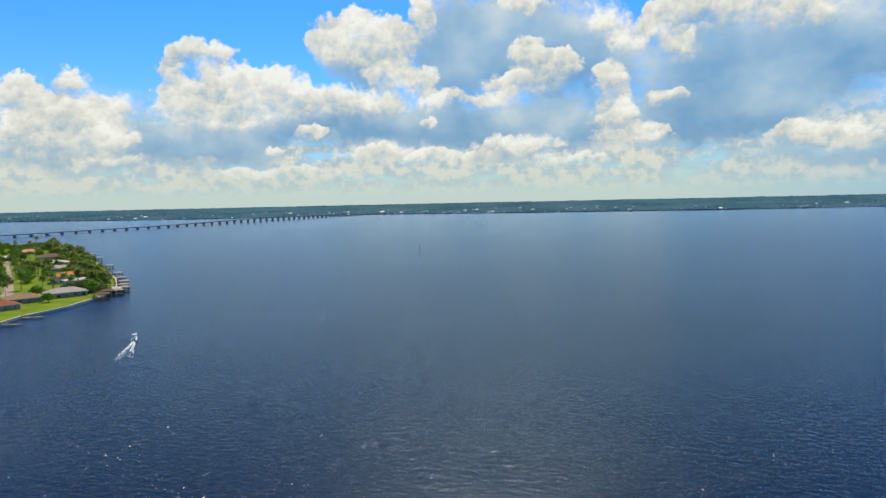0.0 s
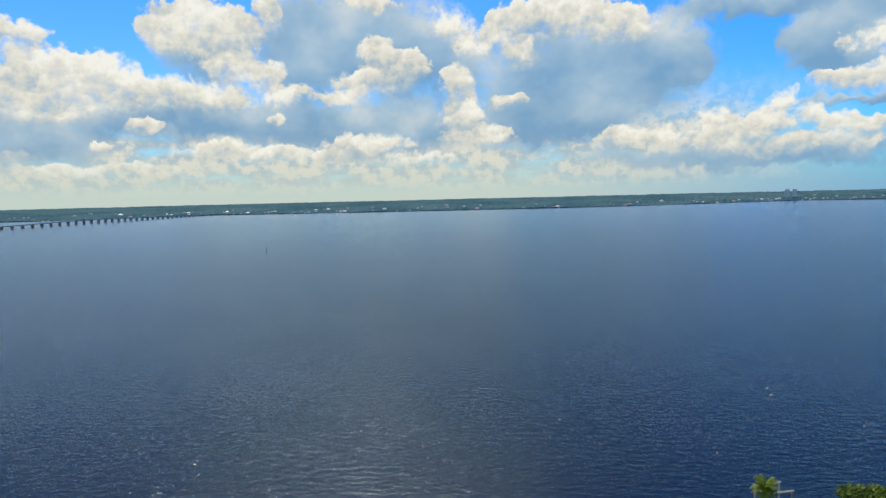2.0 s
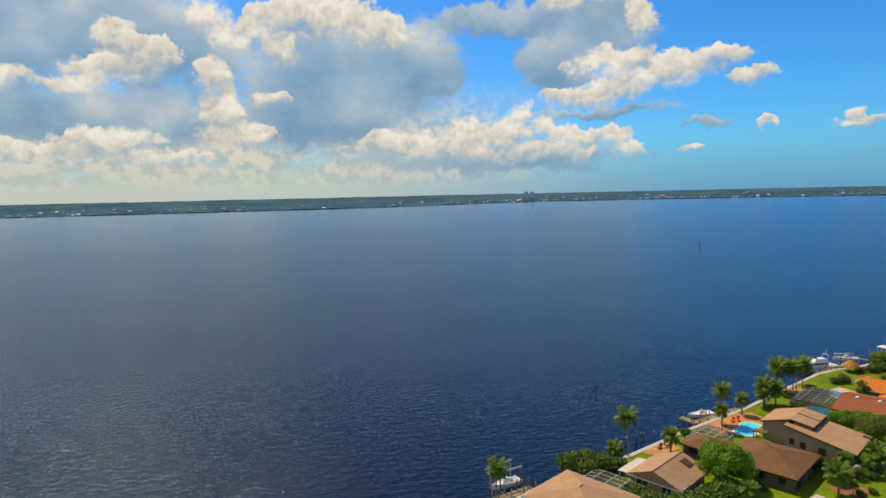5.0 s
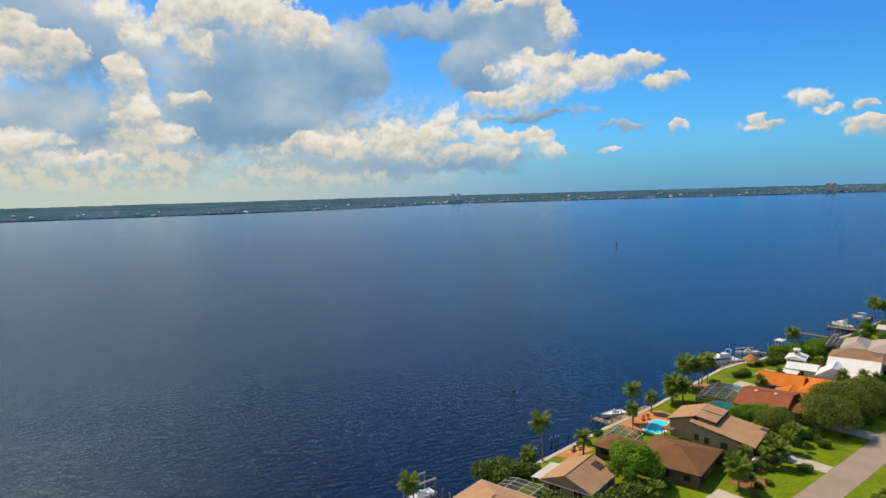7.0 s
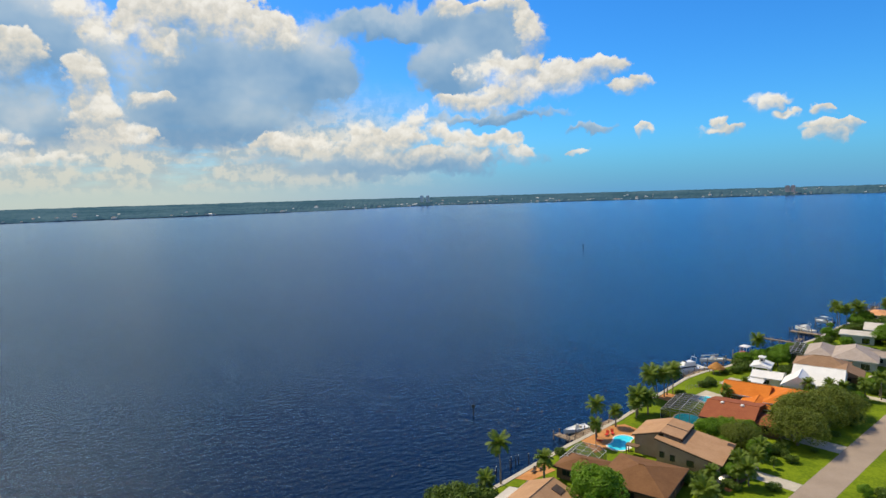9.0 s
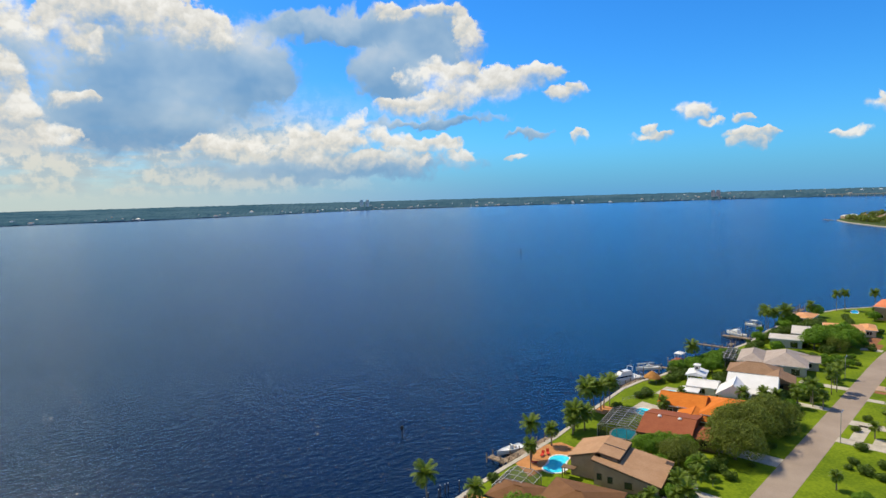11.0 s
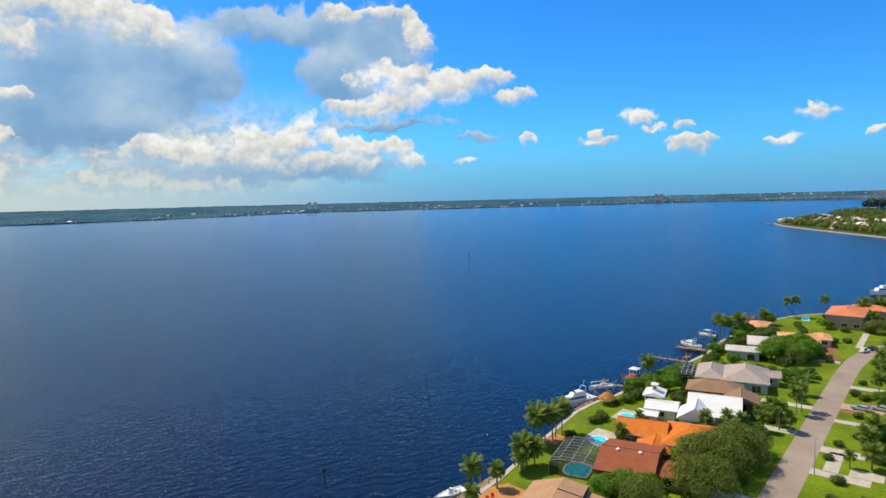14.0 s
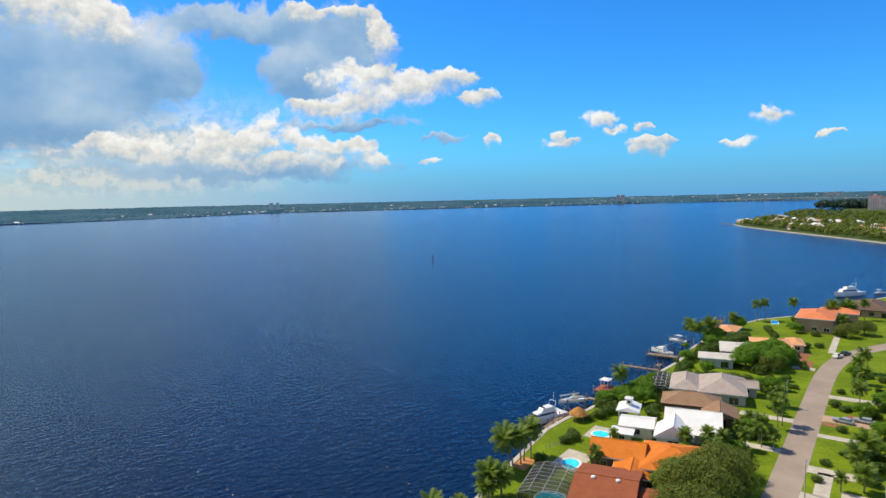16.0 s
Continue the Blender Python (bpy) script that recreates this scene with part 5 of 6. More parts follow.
def dock(label, u0, u1, v0, v1, z=1.0, along="v", piles=True, tall=1.1, plank=PLANK):
    """A timber dock on piles, its planks laid across its run."""
    d = thing("dock", label, "dock", there((u0 + u1) / 2, (v0 + v1) / 2, 0), "timber docks")
    x, y = (u1 - u0) / 2, (v1 - v0) / 2
    run, wide = (y, x) if along == "v" else (x, y)
    k = int(run * 2 / 0.32)
    for i in range(k):
        s = -run + (i + 0.5) * 2 * run / k
        m = pose(0, s, z, 0, 0, 90) if along == "v" else pose(s, 0, z)
        part("plank", plank, None, d, at=m @ Matrix.Diagonal((1.9, wide * 2, 1.0, 1)))
    for s in (-1, 1):
        bm = boxed(s * (x - 0.2) - 0.08, s * (x - 0.2) + 0.08, -y, y, z - 0.25, z - 0.01) if along == "v" else boxed(-x, x, s * (y - 0.2) - 0.08, s * (y - 0.2) + 0.08, z - 0.25, z - 0.01)
        part("joist", bm, TIMBER, d)
    if piles:
        k = max(2, int(run * 2 / 3.0) + 1)
        for i in range(k):
            for s in (-1, 1):
                t = -run + 0.1 + i * (2 * run - 0.2) / (k - 1)
                p = (s * (wide + 0.12), t) if along == "v" else (t, s * (wide + 0.12))
                part("support_post", tube(bmesh.new(), [(*p, -2), (*p, z + tall)], [0.15, 0.13], 8), TIMBER, d)
    return d


def boat_lift(label, u, v, w=3.4, l=5.0, high=4.2, turn=0.0):
    b = thing("boat_lift", label, "boat lift", there(u, v, 0, turn), "boat lifts")
    for x in (-l / 2, l / 2):
        for y in (-w / 2, w / 2):
            part("support_post", tube(bmesh.new(), [(x, y, -2), (x, y, high)], [0.16, 0.14], 8), TIMBER, b)
    for y in (-w / 2, w / 2):
        part("beam", boxed(-l / 2 - 0.3, l / 2 + 0.3, y - 0.12, y + 0.12, high, high + 0.28), METAL, b)
    for x in (-l / 2 + 0.6, l / 2 - 0.6):
        part("cradle", boxed(x - 0.1, x + 0.1, -w / 2, w / 2, 0.35, 0.55), METAL, b)
    return b


cruiser("white cabin cruiser moored at the seawall", there(19.2, 57.6, 0.05, 161), 14.0, 4.3)
runabout("white open boat raised on a lift", there(33.6, 56.0, 1.5, 145), 8.6, 2.6, False)
boat_lift("timber boat lift holding a white boat", 33.6, 55.8, 3.6, 5.6, 3.0, -35)
runabout("small white motorboat beside a timber dock", there(-46.0, 51.9, 0.35, 165), 7.6, 2.6, False)
cruiser("white sport fishing boat beside a floating dock", there(106.0, 52.6, 0.3, 62), 9.6, 2.9)
runabout("white centre console boat on a lift", there(122.8, 50.8, 1.4, 78), 7.6, 2.4, True)
boat_lift("slim boat lift beside the seawall", 122.8, 50.8, 3.4, 5.0, 3.2, 78)
cruiser("large white motor yacht at the river bend", there(288, 2.0, 0.05, 142), 20.0, 5.4)
runabout("white boat moored beside the large yacht", there(304, -12, 0.1, 150), 8.0, 2.6, True)
dock("grey timber dock with mooring posts", -52.5, -35.0, 47.6, 49.6, 1.15, "u")
dock("narrow timber walkway to a moored boat", -53.4, -51.4, 48.0, 53.0, 1.1, "v")
dock("dock along the seawall beside the yacht", 12.0, 26.0, 53.3, 54.6, 1.15, "u")
dock("short timber dock under a lifted boat", 39.4, 41.0, 50.6, 59.0, 1.1, "v")
dock("wide reddish timber dock with a deck", 48.0, 55.0, 49.0, 55.6, 1.1, "v", tall=1.6, plank=RED_PLANK)
dock("long narrow timber pier over the water", 78.6, 80.4, 45.6, 58.0, 1.1, "v")
dock("short timber pier beside the long one", 84.0, 88.0, 46.6, 48.2, 1.1, "u")
dock("floating pale dock beside a fishing boat", 99.8, 102.4, 45.0, 56.0, 0.7, "v", tall=1.6)
dock("far timber pier with tall mooring posts", 156.0, 178.0, 44.6, 46.6, 1.1, "u", tall=2.2)
dock("second timber pier behind the first", 164.0, 166.0, 38.6, 44.4, 1.1, "v", tall=2.2)
dock("dark dock at the lower end of the bank", -116.0, -107.0, 43.4, 45.4, 1.1, "u", tall=1.8)
boat_lift("tall pale boat lift with metal masts", -110.5, 48.5, 3.4, 5.0, 4.6)
runabout("white boat under a tall lift", there(-110.5, 48.5, 0.75, 180), 6.8, 2.4, False)

hut = thing("tiki_hut", "round thatched hut on the seawall", "hut", there(21.2, 48.6) @ Matrix.Diagonal((0.85, 0.85, 0.85, 1)))
bm = bmesh.new()
rngh = random.Random(8)
rings = []
for z, r in ((2.0, 3.1), (2.5, 2.7), (3.2, 1.9), (3.9, 0.9), (4.3, 0.1)):
    rings.append([bm.verts.new((r * rngh.uniform(0.94, 1.06) * math.cos(k * 0.3927), r * rngh.uniform(0.94, 1.06) * math.sin(k * 0.3927), z + rngh.uniform(-0.06, 0.06))) for k in range(16)])
for a, b in zip(rings, rings[1:]):
    for k in range(16):
        bm.faces.new((a[k], a[(k + 1) % 16], b[(k + 1) % 16], b[k]))
bm.faces.new(rings[0][::-1])
bm.faces.new(rings[-1])
part("thatch_roof", bm, THATCH, hut, "golden brown palm thatch")
for k in range(6):
    a = k * math.pi / 3
    part("post", tube(bmesh.new(), [(2.3 * math.cos(a), 2.3 * math.sin(a), 0), (2.3 * math.cos(a), 2.3 * math.sin(a), 2.4)], [0.1, 0.09], 6), TIMBER, hut)
shelter = thing("dock_shelter", "small white roofed shelter on the red dock", "shelter", there(53.2, 53.6, 1.15))
part("roof", roof_mesh(1.5, 1.2, 2.3, 2.8, "x", True, 0.3, 0.1), ROOF_WHITE, shelter)
for a, b in ((-1.4, -1.1), (1.4, -1.1), (1.4, 1.1), (-1.4, 1.1)):
    part("post", boxed(a - 0.06, a + 0.06, b - 0.06, b + 0.06, 0, 2.25), TRIM, shelter)


def car(label, m, paint, long=4.6, tall=1.5):
    c = thing("car", label, "car", m, "parked cars")
    bm = bmesh.new()
    box(bm, -long / 2, long / 2, -0.9, 0.9, 0.3, 0.85)
    bmesh.ops.bevel(bm, geom=bm.edges[:], offset=0.12, segments=2, affect="EDGES")
    part("body", bm, paint, c)
    part("cabin", cabin(-long * 0.36, long * 0.2, 0.82, 0.8, tall, 0.7), paint, c)
    part("windscreen", cabin(-long * 0.34, long * 0.21, 0.83, 0.9, tall - 0.12, 0.62), PANE, c, "dark car glass")
    for x in (-long * 0.31, long * 0.31):
        for y in (-0.86, 0.86):
            w = part("wheel", tube(bmesh.new(), [(x, y - 0.11, 0.33), (x, y + 0.11, 0.33)], [0.33, 0.33], 14), TYRE, c)
            part("rim", tube(bmesh.new(), [(x, y - 0.125, 0.33), (x, y + 0.125, 0.33)], [0.19, 0.19], 10), METAL, w)
    for y in (-0.62, 0.62):
        part("headlight", boxed(long / 2 - 0.05, long / 2 + 0.02, y - 0.18, y + 0.18, 0.6, 0.74, 0.02), GELCOAT, c)
        part("tail_light", boxed(-long / 2 - 0.02, -long / 2 + 0.05, y - 0.18, y + 0.18, 0.62, 0.76, 0.02), RED, c)
    return c


car("white sport utility car parked on the street", there(126.0, -2.6, GROUND + 0.03, -22), CAR_WHITE, 4.8, 1.75)
car("dark car parked behind a white one", there(131.5, -4.6, GROUND + 0.03, -25), CAR_DARK, 4.6, 1.5)
car("silver sedan parked on a paved driveway", there(55.0, -8.0, GROUND + 0.05, 78), CAR_SILVER, 4.7, 1.45)
car("silver sedan parked close to the house", there(57.6, -12.2, GROUND + 0.05, 84), CAR_SILVER, 4.7, 1.45)
car("dark car parked beside the tan house", there(-49.2, 13.4, GROUND, 170), CAR_DARK, 4.5, 1.45)
car("white car parked among garden plants", there(-38.6, 13.2, GROUND + 0.05, 60), CAR_WHITE, 4.5, 1.45)


def post(name, label, category, u, v, z0, z1, r, mat, arm=False, group=""):
    p = thing(name, label, category, there(u, v, 0), group)
    part("shaft", tube(bmesh.new(), [(0, 0, z0), (0, 0, z1)], [r, r * 0.7], 8), mat, p)
    if arm:
        part("arm", tube(bmesh.new(), [(0, 0, z1 - 0.3), (1.6, 0, z1)], [0.05, 0.04], 6), METAL, p)
        part("lamp_head", boxed(1.4, 2.0, -0.14, 0.14, z1 - 0.06, z1 + 0.08, 0.03), METAL, p)
    else:
        part("cap", tube(bmesh.new(), [(0, 0, z1), (0, 0, z1 + 0.18)], [r * 0.95, 0.02], 8), TRIM, p)


post("street_lamp", "slim pale street lamp beside the road", "street lamp", 59.8, 5.2, 1.2, 8.6, 0.11, CONCRETE, True)
post("street_lamp", "slim pale street lamp beside the road", "street lamp", 5.0, -4.4, 1.2, 8.6, 0.11, CONCRETE, True)
rngp = random.Random(3)
for k in range(9):
    u, v = -78.5 + 1.35 * k + rngp.uniform(-0.4, 0.4), 49.0 + rngp.uniform(-0.9, 1.4)
    post("mooring_pile", "dark weathered pile standing in the river", "pile", u, v, -2, rngp.uniform(0.8, 2.6), 0.13, DARK_PILE, group="old dock piles")
for x, y in ((75.2, 143.0), (395, 501), (-299, 682)):
    p = thing("channel_marker", "dark timber channel marker in open water", "marker", pose(x, y, 0), "channel markers")
    h = 3.2 if y < 200 else 6.5
    part("support_post", tube(bmesh.new(), [(0, 0, -2), (0, 0, h)], [0.16 if y < 200 else 0.4, 0.13 if y < 200 else 0.35], 8), DARK_PILE, p)
    part("board", boxed(-0.45, 0.45, -0.05, 0.05, h - 0.9, h - 0.1), DARK_PILE, p)


def lounger(label, m, mat):
    c = thing("sun_lounger", label, "lounger", m, "pool furniture")
    part("seat", boxed(-0.9, 0.4, -0.35, 0.35, 0.3, 0.42, 0.03), mat, c)
    part("backrest", boxed(-0.05, 0.05, -0.35, 0.35, 0, 0.75, 0.03), mat, c, at=pose(0.42, 0, 0.36, 0, 35, 0))
    for x in (-0.8, 0.3):
        for y in (-0.3, 0.3):
            part("leg", boxed(x - 0.03, x + 0.03, y - 0.03, y + 0.03, 0, 0.31), TRIM, c)


for u, v, r in ((-45.2, 43.4, 20), (-43.6, 43.0, 40), (-49.6, 42.6, 130)):
    lounger("bright red lounger on the pool deck", there(u, v, GROUND + 0.05, r), RED)
for u, v, r in ((-72.5, 42.6, 20), (-70.6, 42.2, 160)):
    lounger("dark lounger on the orange paving", there(u, v, GROUND + 0.05, r), DARK_TRIM)
grill = thing("patio_table", "white patio table on the porch roof terrace", "table", there(-49.0, 34.9, GROUND))
part("tabletop", tube(bmesh.new(), [(0, 0, 0.70), (0, 0, 0.75)], [0.6, 0.6], 16), TRIM, grill)
part("pedestal", tube(bmesh.new(), [(0, 0, 0), (0, 0, 0.7)], [0.2, 0.06], 8), TRIM, grill)
fence = thing("fence", "low green garden fence between lawns", "fence", there(0, 0))
for k in range(12):
    u, v = -0.5 + 1.15 * k * 0.9, 47.2 - 0.42 * k
    part("post", boxed(u - 0.04, u + 0.04, v - 0.04, v + 0.04, 0, 1.2), BRONZE, fence)
    if k < 11:
        part("rail", tube(bmesh.new(), [(u, v, 1.1), (u + 1.035, v - 0.42, 1.1)], [0.03, 0.03], 5), BRONZE, fence)
        part("rail", tube(bmesh.new(), [(u, v, 0.5), (u + 1.035, v - 0.42, 0.5)], [0.03, 0.03], 5), BRONZE, fence)

# speedboat under way, with its wake
HEAD = math.degrees(math.atan2(194.6 - 163.2, -243.7 + 217.3))
runabout("small white speedboat on open water", pose(-243.7, 194.6, 0.15, 0, -3, HEAD), 7.0, 2.4, True)
rngw = random.Random(12)
bm = bmesh.new()
for _ in range(300):
    d = rngw.random() ** 1.3
    x = -4.0 - 34 * d
    s = rngw.choice((-1, 1))
    y = s * (0.4 + 3.4 * d) * rngw.uniform(0.25, 1.0)
    r = rngw.uniform(0.12, 0.55) * (1.1 - d * 0.85)
    k = rngw.randint(5, 7)
    a0 = rngw.random()
    pts = [(x + r * 1.7 * math.cos(a0 + q * 6.283 / k) * rngw.uniform(0.7, 1.1), y + r * math.sin(a0 + q * 6.283 / k) * rngw.uniform(0.7, 1.1)) for q in range(k)]
    top = bm.verts.new((x, y, 0.10 + 0.2 * r))
    edge = [bm.verts.new((p[0], p[1], 0.015)) for p in pts]
    for q in range(k):
        bm.faces.new((edge[q], edge[(q + 1) % k], top))
wake = part("wake", bm, FOAM, at=pose(-243.7, 194.6, 0, 0, 0, HEAD))
tagged(wake, "white broken foam trailing behind a boat", "foam", kind="stuff")



def wavelets():
    """Small steep wave crests that catch the sun on the near river."""
    rng = np.random.default_rng(6)
    k = 260000
    x, y = rng.uniform(-320, 150, k), 46 + rng.exponential(80.0, k)
    inland = (y - 82) * 0.966 - (x - 150) * 0.258 < np.where(x < 0, 52, 62)
    inland |= (x < -320) & (y > 100)
    x, y = x[~inland], y[~inland]
    k = len(x)
    wide = 0.05 + 0.15 * rng.random(k) ** 1.5
    turn = rng.normal(0.5, 0.8, k)
    run = wide * rng.uniform(0.5, 1.0, k)
    high = run * np.tan(np.radians(np.clip(rng.normal(18.0, 6.0, k), 3, 36)))
    # a sloping face towards the south, a sharp top and a tail behind it
    local = ((-wide, -run, -0.01), (wide, -run, -0.01), (0 * wide, 0 * run, high), (0 * wide, run * 1.6, -0.01 + 0 * run))
    verts = np.zeros((k, 4, 3))
    for i, (px, py, pz) in enumerate(local):
        verts[:, i, 0] = x + px * np.cos(turn) - py * np.sin(turn)
        verts[:, i, 1] = y + px * np.sin(turn) + py * np.cos(turn)
        verts[:, i, 2] = pz
    base = np.arange(k)[:, None, None] * 4
    faces = (base + np.array([[0, 1, 2], [1, 3, 2], [3, 0, 2]])[None]).reshape(-1, 3)
    me = bpy.data.meshes.new("wavelets")
    me.from_pydata(verts.reshape(-1, 3).tolist(), [], faces.tolist())
    me.materials.append(CREST)
    ob = new("wavelets", me)
    tagged(ob, "small steep river wavelets glinting in the sun", "water", kind="stuff")


CREST, crest_nodes, crest_shader = principled("wave_crest")
crest_shader.inputs["Base Color"].default_value = (*WATER_BODY, 1)
crest_shader.inputs["Roughness"].default_value = 0.21
crest_shader.inputs["IOR"].default_value = 1.33
wavelets()

# ---- the point to the west ----
def west_house(label, x, y, w, d, turn, roof, wall, eave=3.2, ridge=5.6, seed=1):
    house(label, roof, wall, TRIM, [(-w / 2, w / 2, -d / 2, d / 2, eave, ridge, "x", True)], "houses on the far point", pose(x, y, 1.3, 0, 0, turn), seed)


west_house("big orange tiled villa with cream walls", -470, 346, 26, 18, 55, ROOF_TERRA, WALL_CREAM, 5.6, 8.4, 51)
west_house("cream flat wing beside an orange villa", -446, 334, 20, 13, 55, ROOF_PALE, WALL_CREAM, 4.2, 5.4, 52)
west_house("long grey roofed house on a waterside lawn", -398, 284, 24, 14, 62, ROOF_GREY, WALL_TAN, 3.4, 6.2, 53)
west_house("brownish roofed house on a waterside lawn", -402, 258, 20, 14, 62, ROOF_BROWN7, WALL_TAN, 3.2, 6.0, 54)
west_house("reddish brown roofed house near the water", -388, 232, 20, 14, 70, ROOF_RUST, WALL_TAN, 3.2, 6.0, 55)
west_house("dark brown roofed villa among trees", -690, 500, 26, 18, 50, ROOF_DARK, WALL_TAN, 4.6, 8.0, 56)
west_house("low white house among trees", -742, 488, 26, 16, 50, ROOF_WHITE, WALL_WHITE, 3.4, 5.6, 57)
west_house("pale roofed house among trees", -622, 450, 28, 15, 45, ROOF_PALE, WALL_CREAM, 3.4, 6.0, 58)
west_house("grey roofed house behind the villa", -560, 408, 24, 15, 50, ROOF_GREY, WALL_CREAM, 3.4, 6.0, 59)
west_house("brown roofed house beside the far road", -520, 322, 22, 14, 55, ROOF_BROWN, WALL_TAN, 3.4, 6.0, 60)
west_house("peach roofed house deep in the trees", -820, 570, 26, 16, 40, ROOF_PEACH, WALL_CREAM, 3.4, 6.4, 61)
west_house("white house near the tip of the woods", -880, 640, 26, 16, 40, ROOF_WHITE, WALL_WHITE, 3.4, 6.4, 62)
road_w = part("road", strip(dense_line([(-400, 215), (-450, 282), (-540, 345), (-680, 440), (-800, 540)], 30), 3.5, 3.5, 1.0, 1.36), ASPHALT)
tagged(road_w, "pale street running inland on the point", "road", kind="structure")


def scatter(kind, count, area, seed, sizes, avoid):
    """Copies of a plant over an area of the far points, clear of the houses."""
    rng = random.Random(seed)
    done = 0
    while done < count:
        x, y = area(rng)
        if any(math.hypot(x - a, y - b) < c for a, b, c in avoid):
            continue
        s = rng.uniform(*sizes)
        ob = copy_thing(kind, pose(x, y, 1.3, 0, 0, rng.uniform(0, 360)))
        ob.matrix_basis = pose(x, y, 1.3, 0, 0, rng.uniform(0, 360)) @ Matrix.Diagonal((s, s, s * rng.uniform(0.85, 1.15), 1))
        done += 1


def west_area(rng):
    f = rng.random() ** 1.2
    back = 4 + 240 * rng.random() ** 2.2
    return -376 - 610 * f - back * 0.56, 300 + 440 * f - back * 0.80


WEST_HOMES = [(-470, 346, 17), (-446, 334, 13), (-398, 284, 15), (-402, 258, 13), (-388, 232, 13), (-690, 500, 16), (-742, 488, 16), (-622, 450, 16), (-560, 408, 13), (-520, 322, 12), (-372, 275, 12), (-365, 245, 12), (-450, 282, 7), (-540, 345, 8), (-610, 392, 7), (-680, 440, 7)]
FAR_LUSH = tree("rounded bright green tree on the point", "shade_tree", "tree", 6.6, 4.2, 14, 90, 0.40, LEAF_BRIGHT, 45, low=0.25)
FAR_OAK = tree("broad dull green tree on the point", "oak_tree", "tree", 10.0, 8.0, 20, 100, 0.62, LEAF_OAK, 46)
FAR_LUSH.matrix_basis, FAR_OAK.matrix_basis = pose(-385, 262, 1.3), pose(-548, 368, 1.3)
scatter(FAR_LUSH, 150, west_area, 71, (0.8, 1.6), WEST_HOMES)
scatter(FAR_OAK, 95, west_area, 72, (0.6, 1.1), WEST_HOMES)
FAR_PALM = palm("tall palm with a full crown on the point", 8.5, 22, 3.6, 0.4, 36, 0.7, 0.2, 0.9, True)
FAR_PALM.matrix_basis = pose(-430, 300, 1.3)
scatter(FAR_PALM, 95, west_area, 73, (0.8, 1.4), WEST_HOMES)
for k, (x, y) in enumerate(((-384, 310), (-377, 299), (-368, 286))):
    w = thing("boathouse", "dark roofed boathouse on piles at the point", "boathouse", pose(x, y, 0, 0, 0, 42), "boathouses")
    part("roof", roof_mesh(4.5, 3.0, 3.6, 4.6, "x", True, 0.4), ROOF_DARK if k else ROOF_PALE, w)
    for a in (-4.2, 0, 4.2):
        for b in (-2.8, 2.8):
            part("support_post", tube(bmesh.new(), [(a, b, -2), (a, b, 3.5)], [0.2, 0.18], 6), DARK_PILE, w)
    part("deck", boxed(-4.5, 4.5, -3, -1.6, 0.9, 1.05), TIMBER, w)


def bank_area(rng):
    """A belt of trees right behind the seawall on the northern side of the point."""
    f = rng.random() ** 1.4
    back = rng.uniform(2.5, 16)
    x, y = (-392 - 60 * f / 0.15, 316 + 54 * f / 0.15) if f < 0.15 else (-452 - 340 * (f - 0.15) / 0.85, 370 + 250 * (f - 0.15) / 0.85)
    return x - back * 0.58, y - back * 0.80


scatter(FAR_OAK, 44, bank_area, 74, (0.55, 0.95), WEST_HOMES)
scatter(FAR_LUSH, 40, bank_area, 75, (0.7, 1.3), WEST_HOMES)
scatter(FAR_PALM, 30, bank_area, 76, (0.9, 1.4), WEST_HOMES)
for x, y, r, long in ((-376, 299, 38, 9), (-386, 311, 38, 11), (-398, 323, 40, 10), (-416, 339, 40, 11), (-438, 358, 42, 10), (-470, 386, 44, 9), (-540, 438, 44, 10), (-640, 510, 44, 12), (-700, 554, 44, 12)):
    w = thing("dock", "dark timber dock on tall piles at the wooded point", "dock", pose(x, y, 0, 0, 0, r), "timber docks")
    part("deck", boxed(-3, long, -1.4, 1.4, 1.1, 1.4), TIMBER, w)
    for k in range(5):
        for b in (-1.5, 1.5):
            a = -2 + (long + 1.5) * k / 4
            part("support_post", tube(bmesh.new(), [(a, b, -2), (a, b, 3.0 + 0.5 * (k % 2))], [0.24, 0.2], 6), DARK_PILE, w)
    part("boat_shelter_roof", roof_mesh(3.4, 2.4, 3.6, 4.4, "x", True, 0.3), ROOF_DARK if long > 16 else ROOF_GREY, w, "low roof over a boat berth", at=pose(long - 4, 3.4, 0))
    for a, b in ((long - 7, 5.4), (long - 1, 5.4), (long - 7, 1.6), (long - 1, 1.6)):
        part("support_post", tube(bmesh.new(), [(a, b, -2), (a, b, 3.6)], [0.2, 0.18], 6), DARK_PILE, w)
for x, y, r in ((-345, 222, 30), (-336, 204, 20)):
    w = thing("dock", "small timber dock below a green lawn", "dock", pose(x, y, 0, 0, 0, r), "timber docks")
    part("deck", boxed(-5, 5, -1.2, 1.2, 0.8, 1.0), TIMBER, w)
    for a in (-4.6, 0, 4.6):
        for b in (-1.2, 1.2):
            part("support_post", tube(bmesh.new(), [(a, b, -2), (a, b, 2.2)], [0.16, 0.14], 6), DARK_PILE, w)


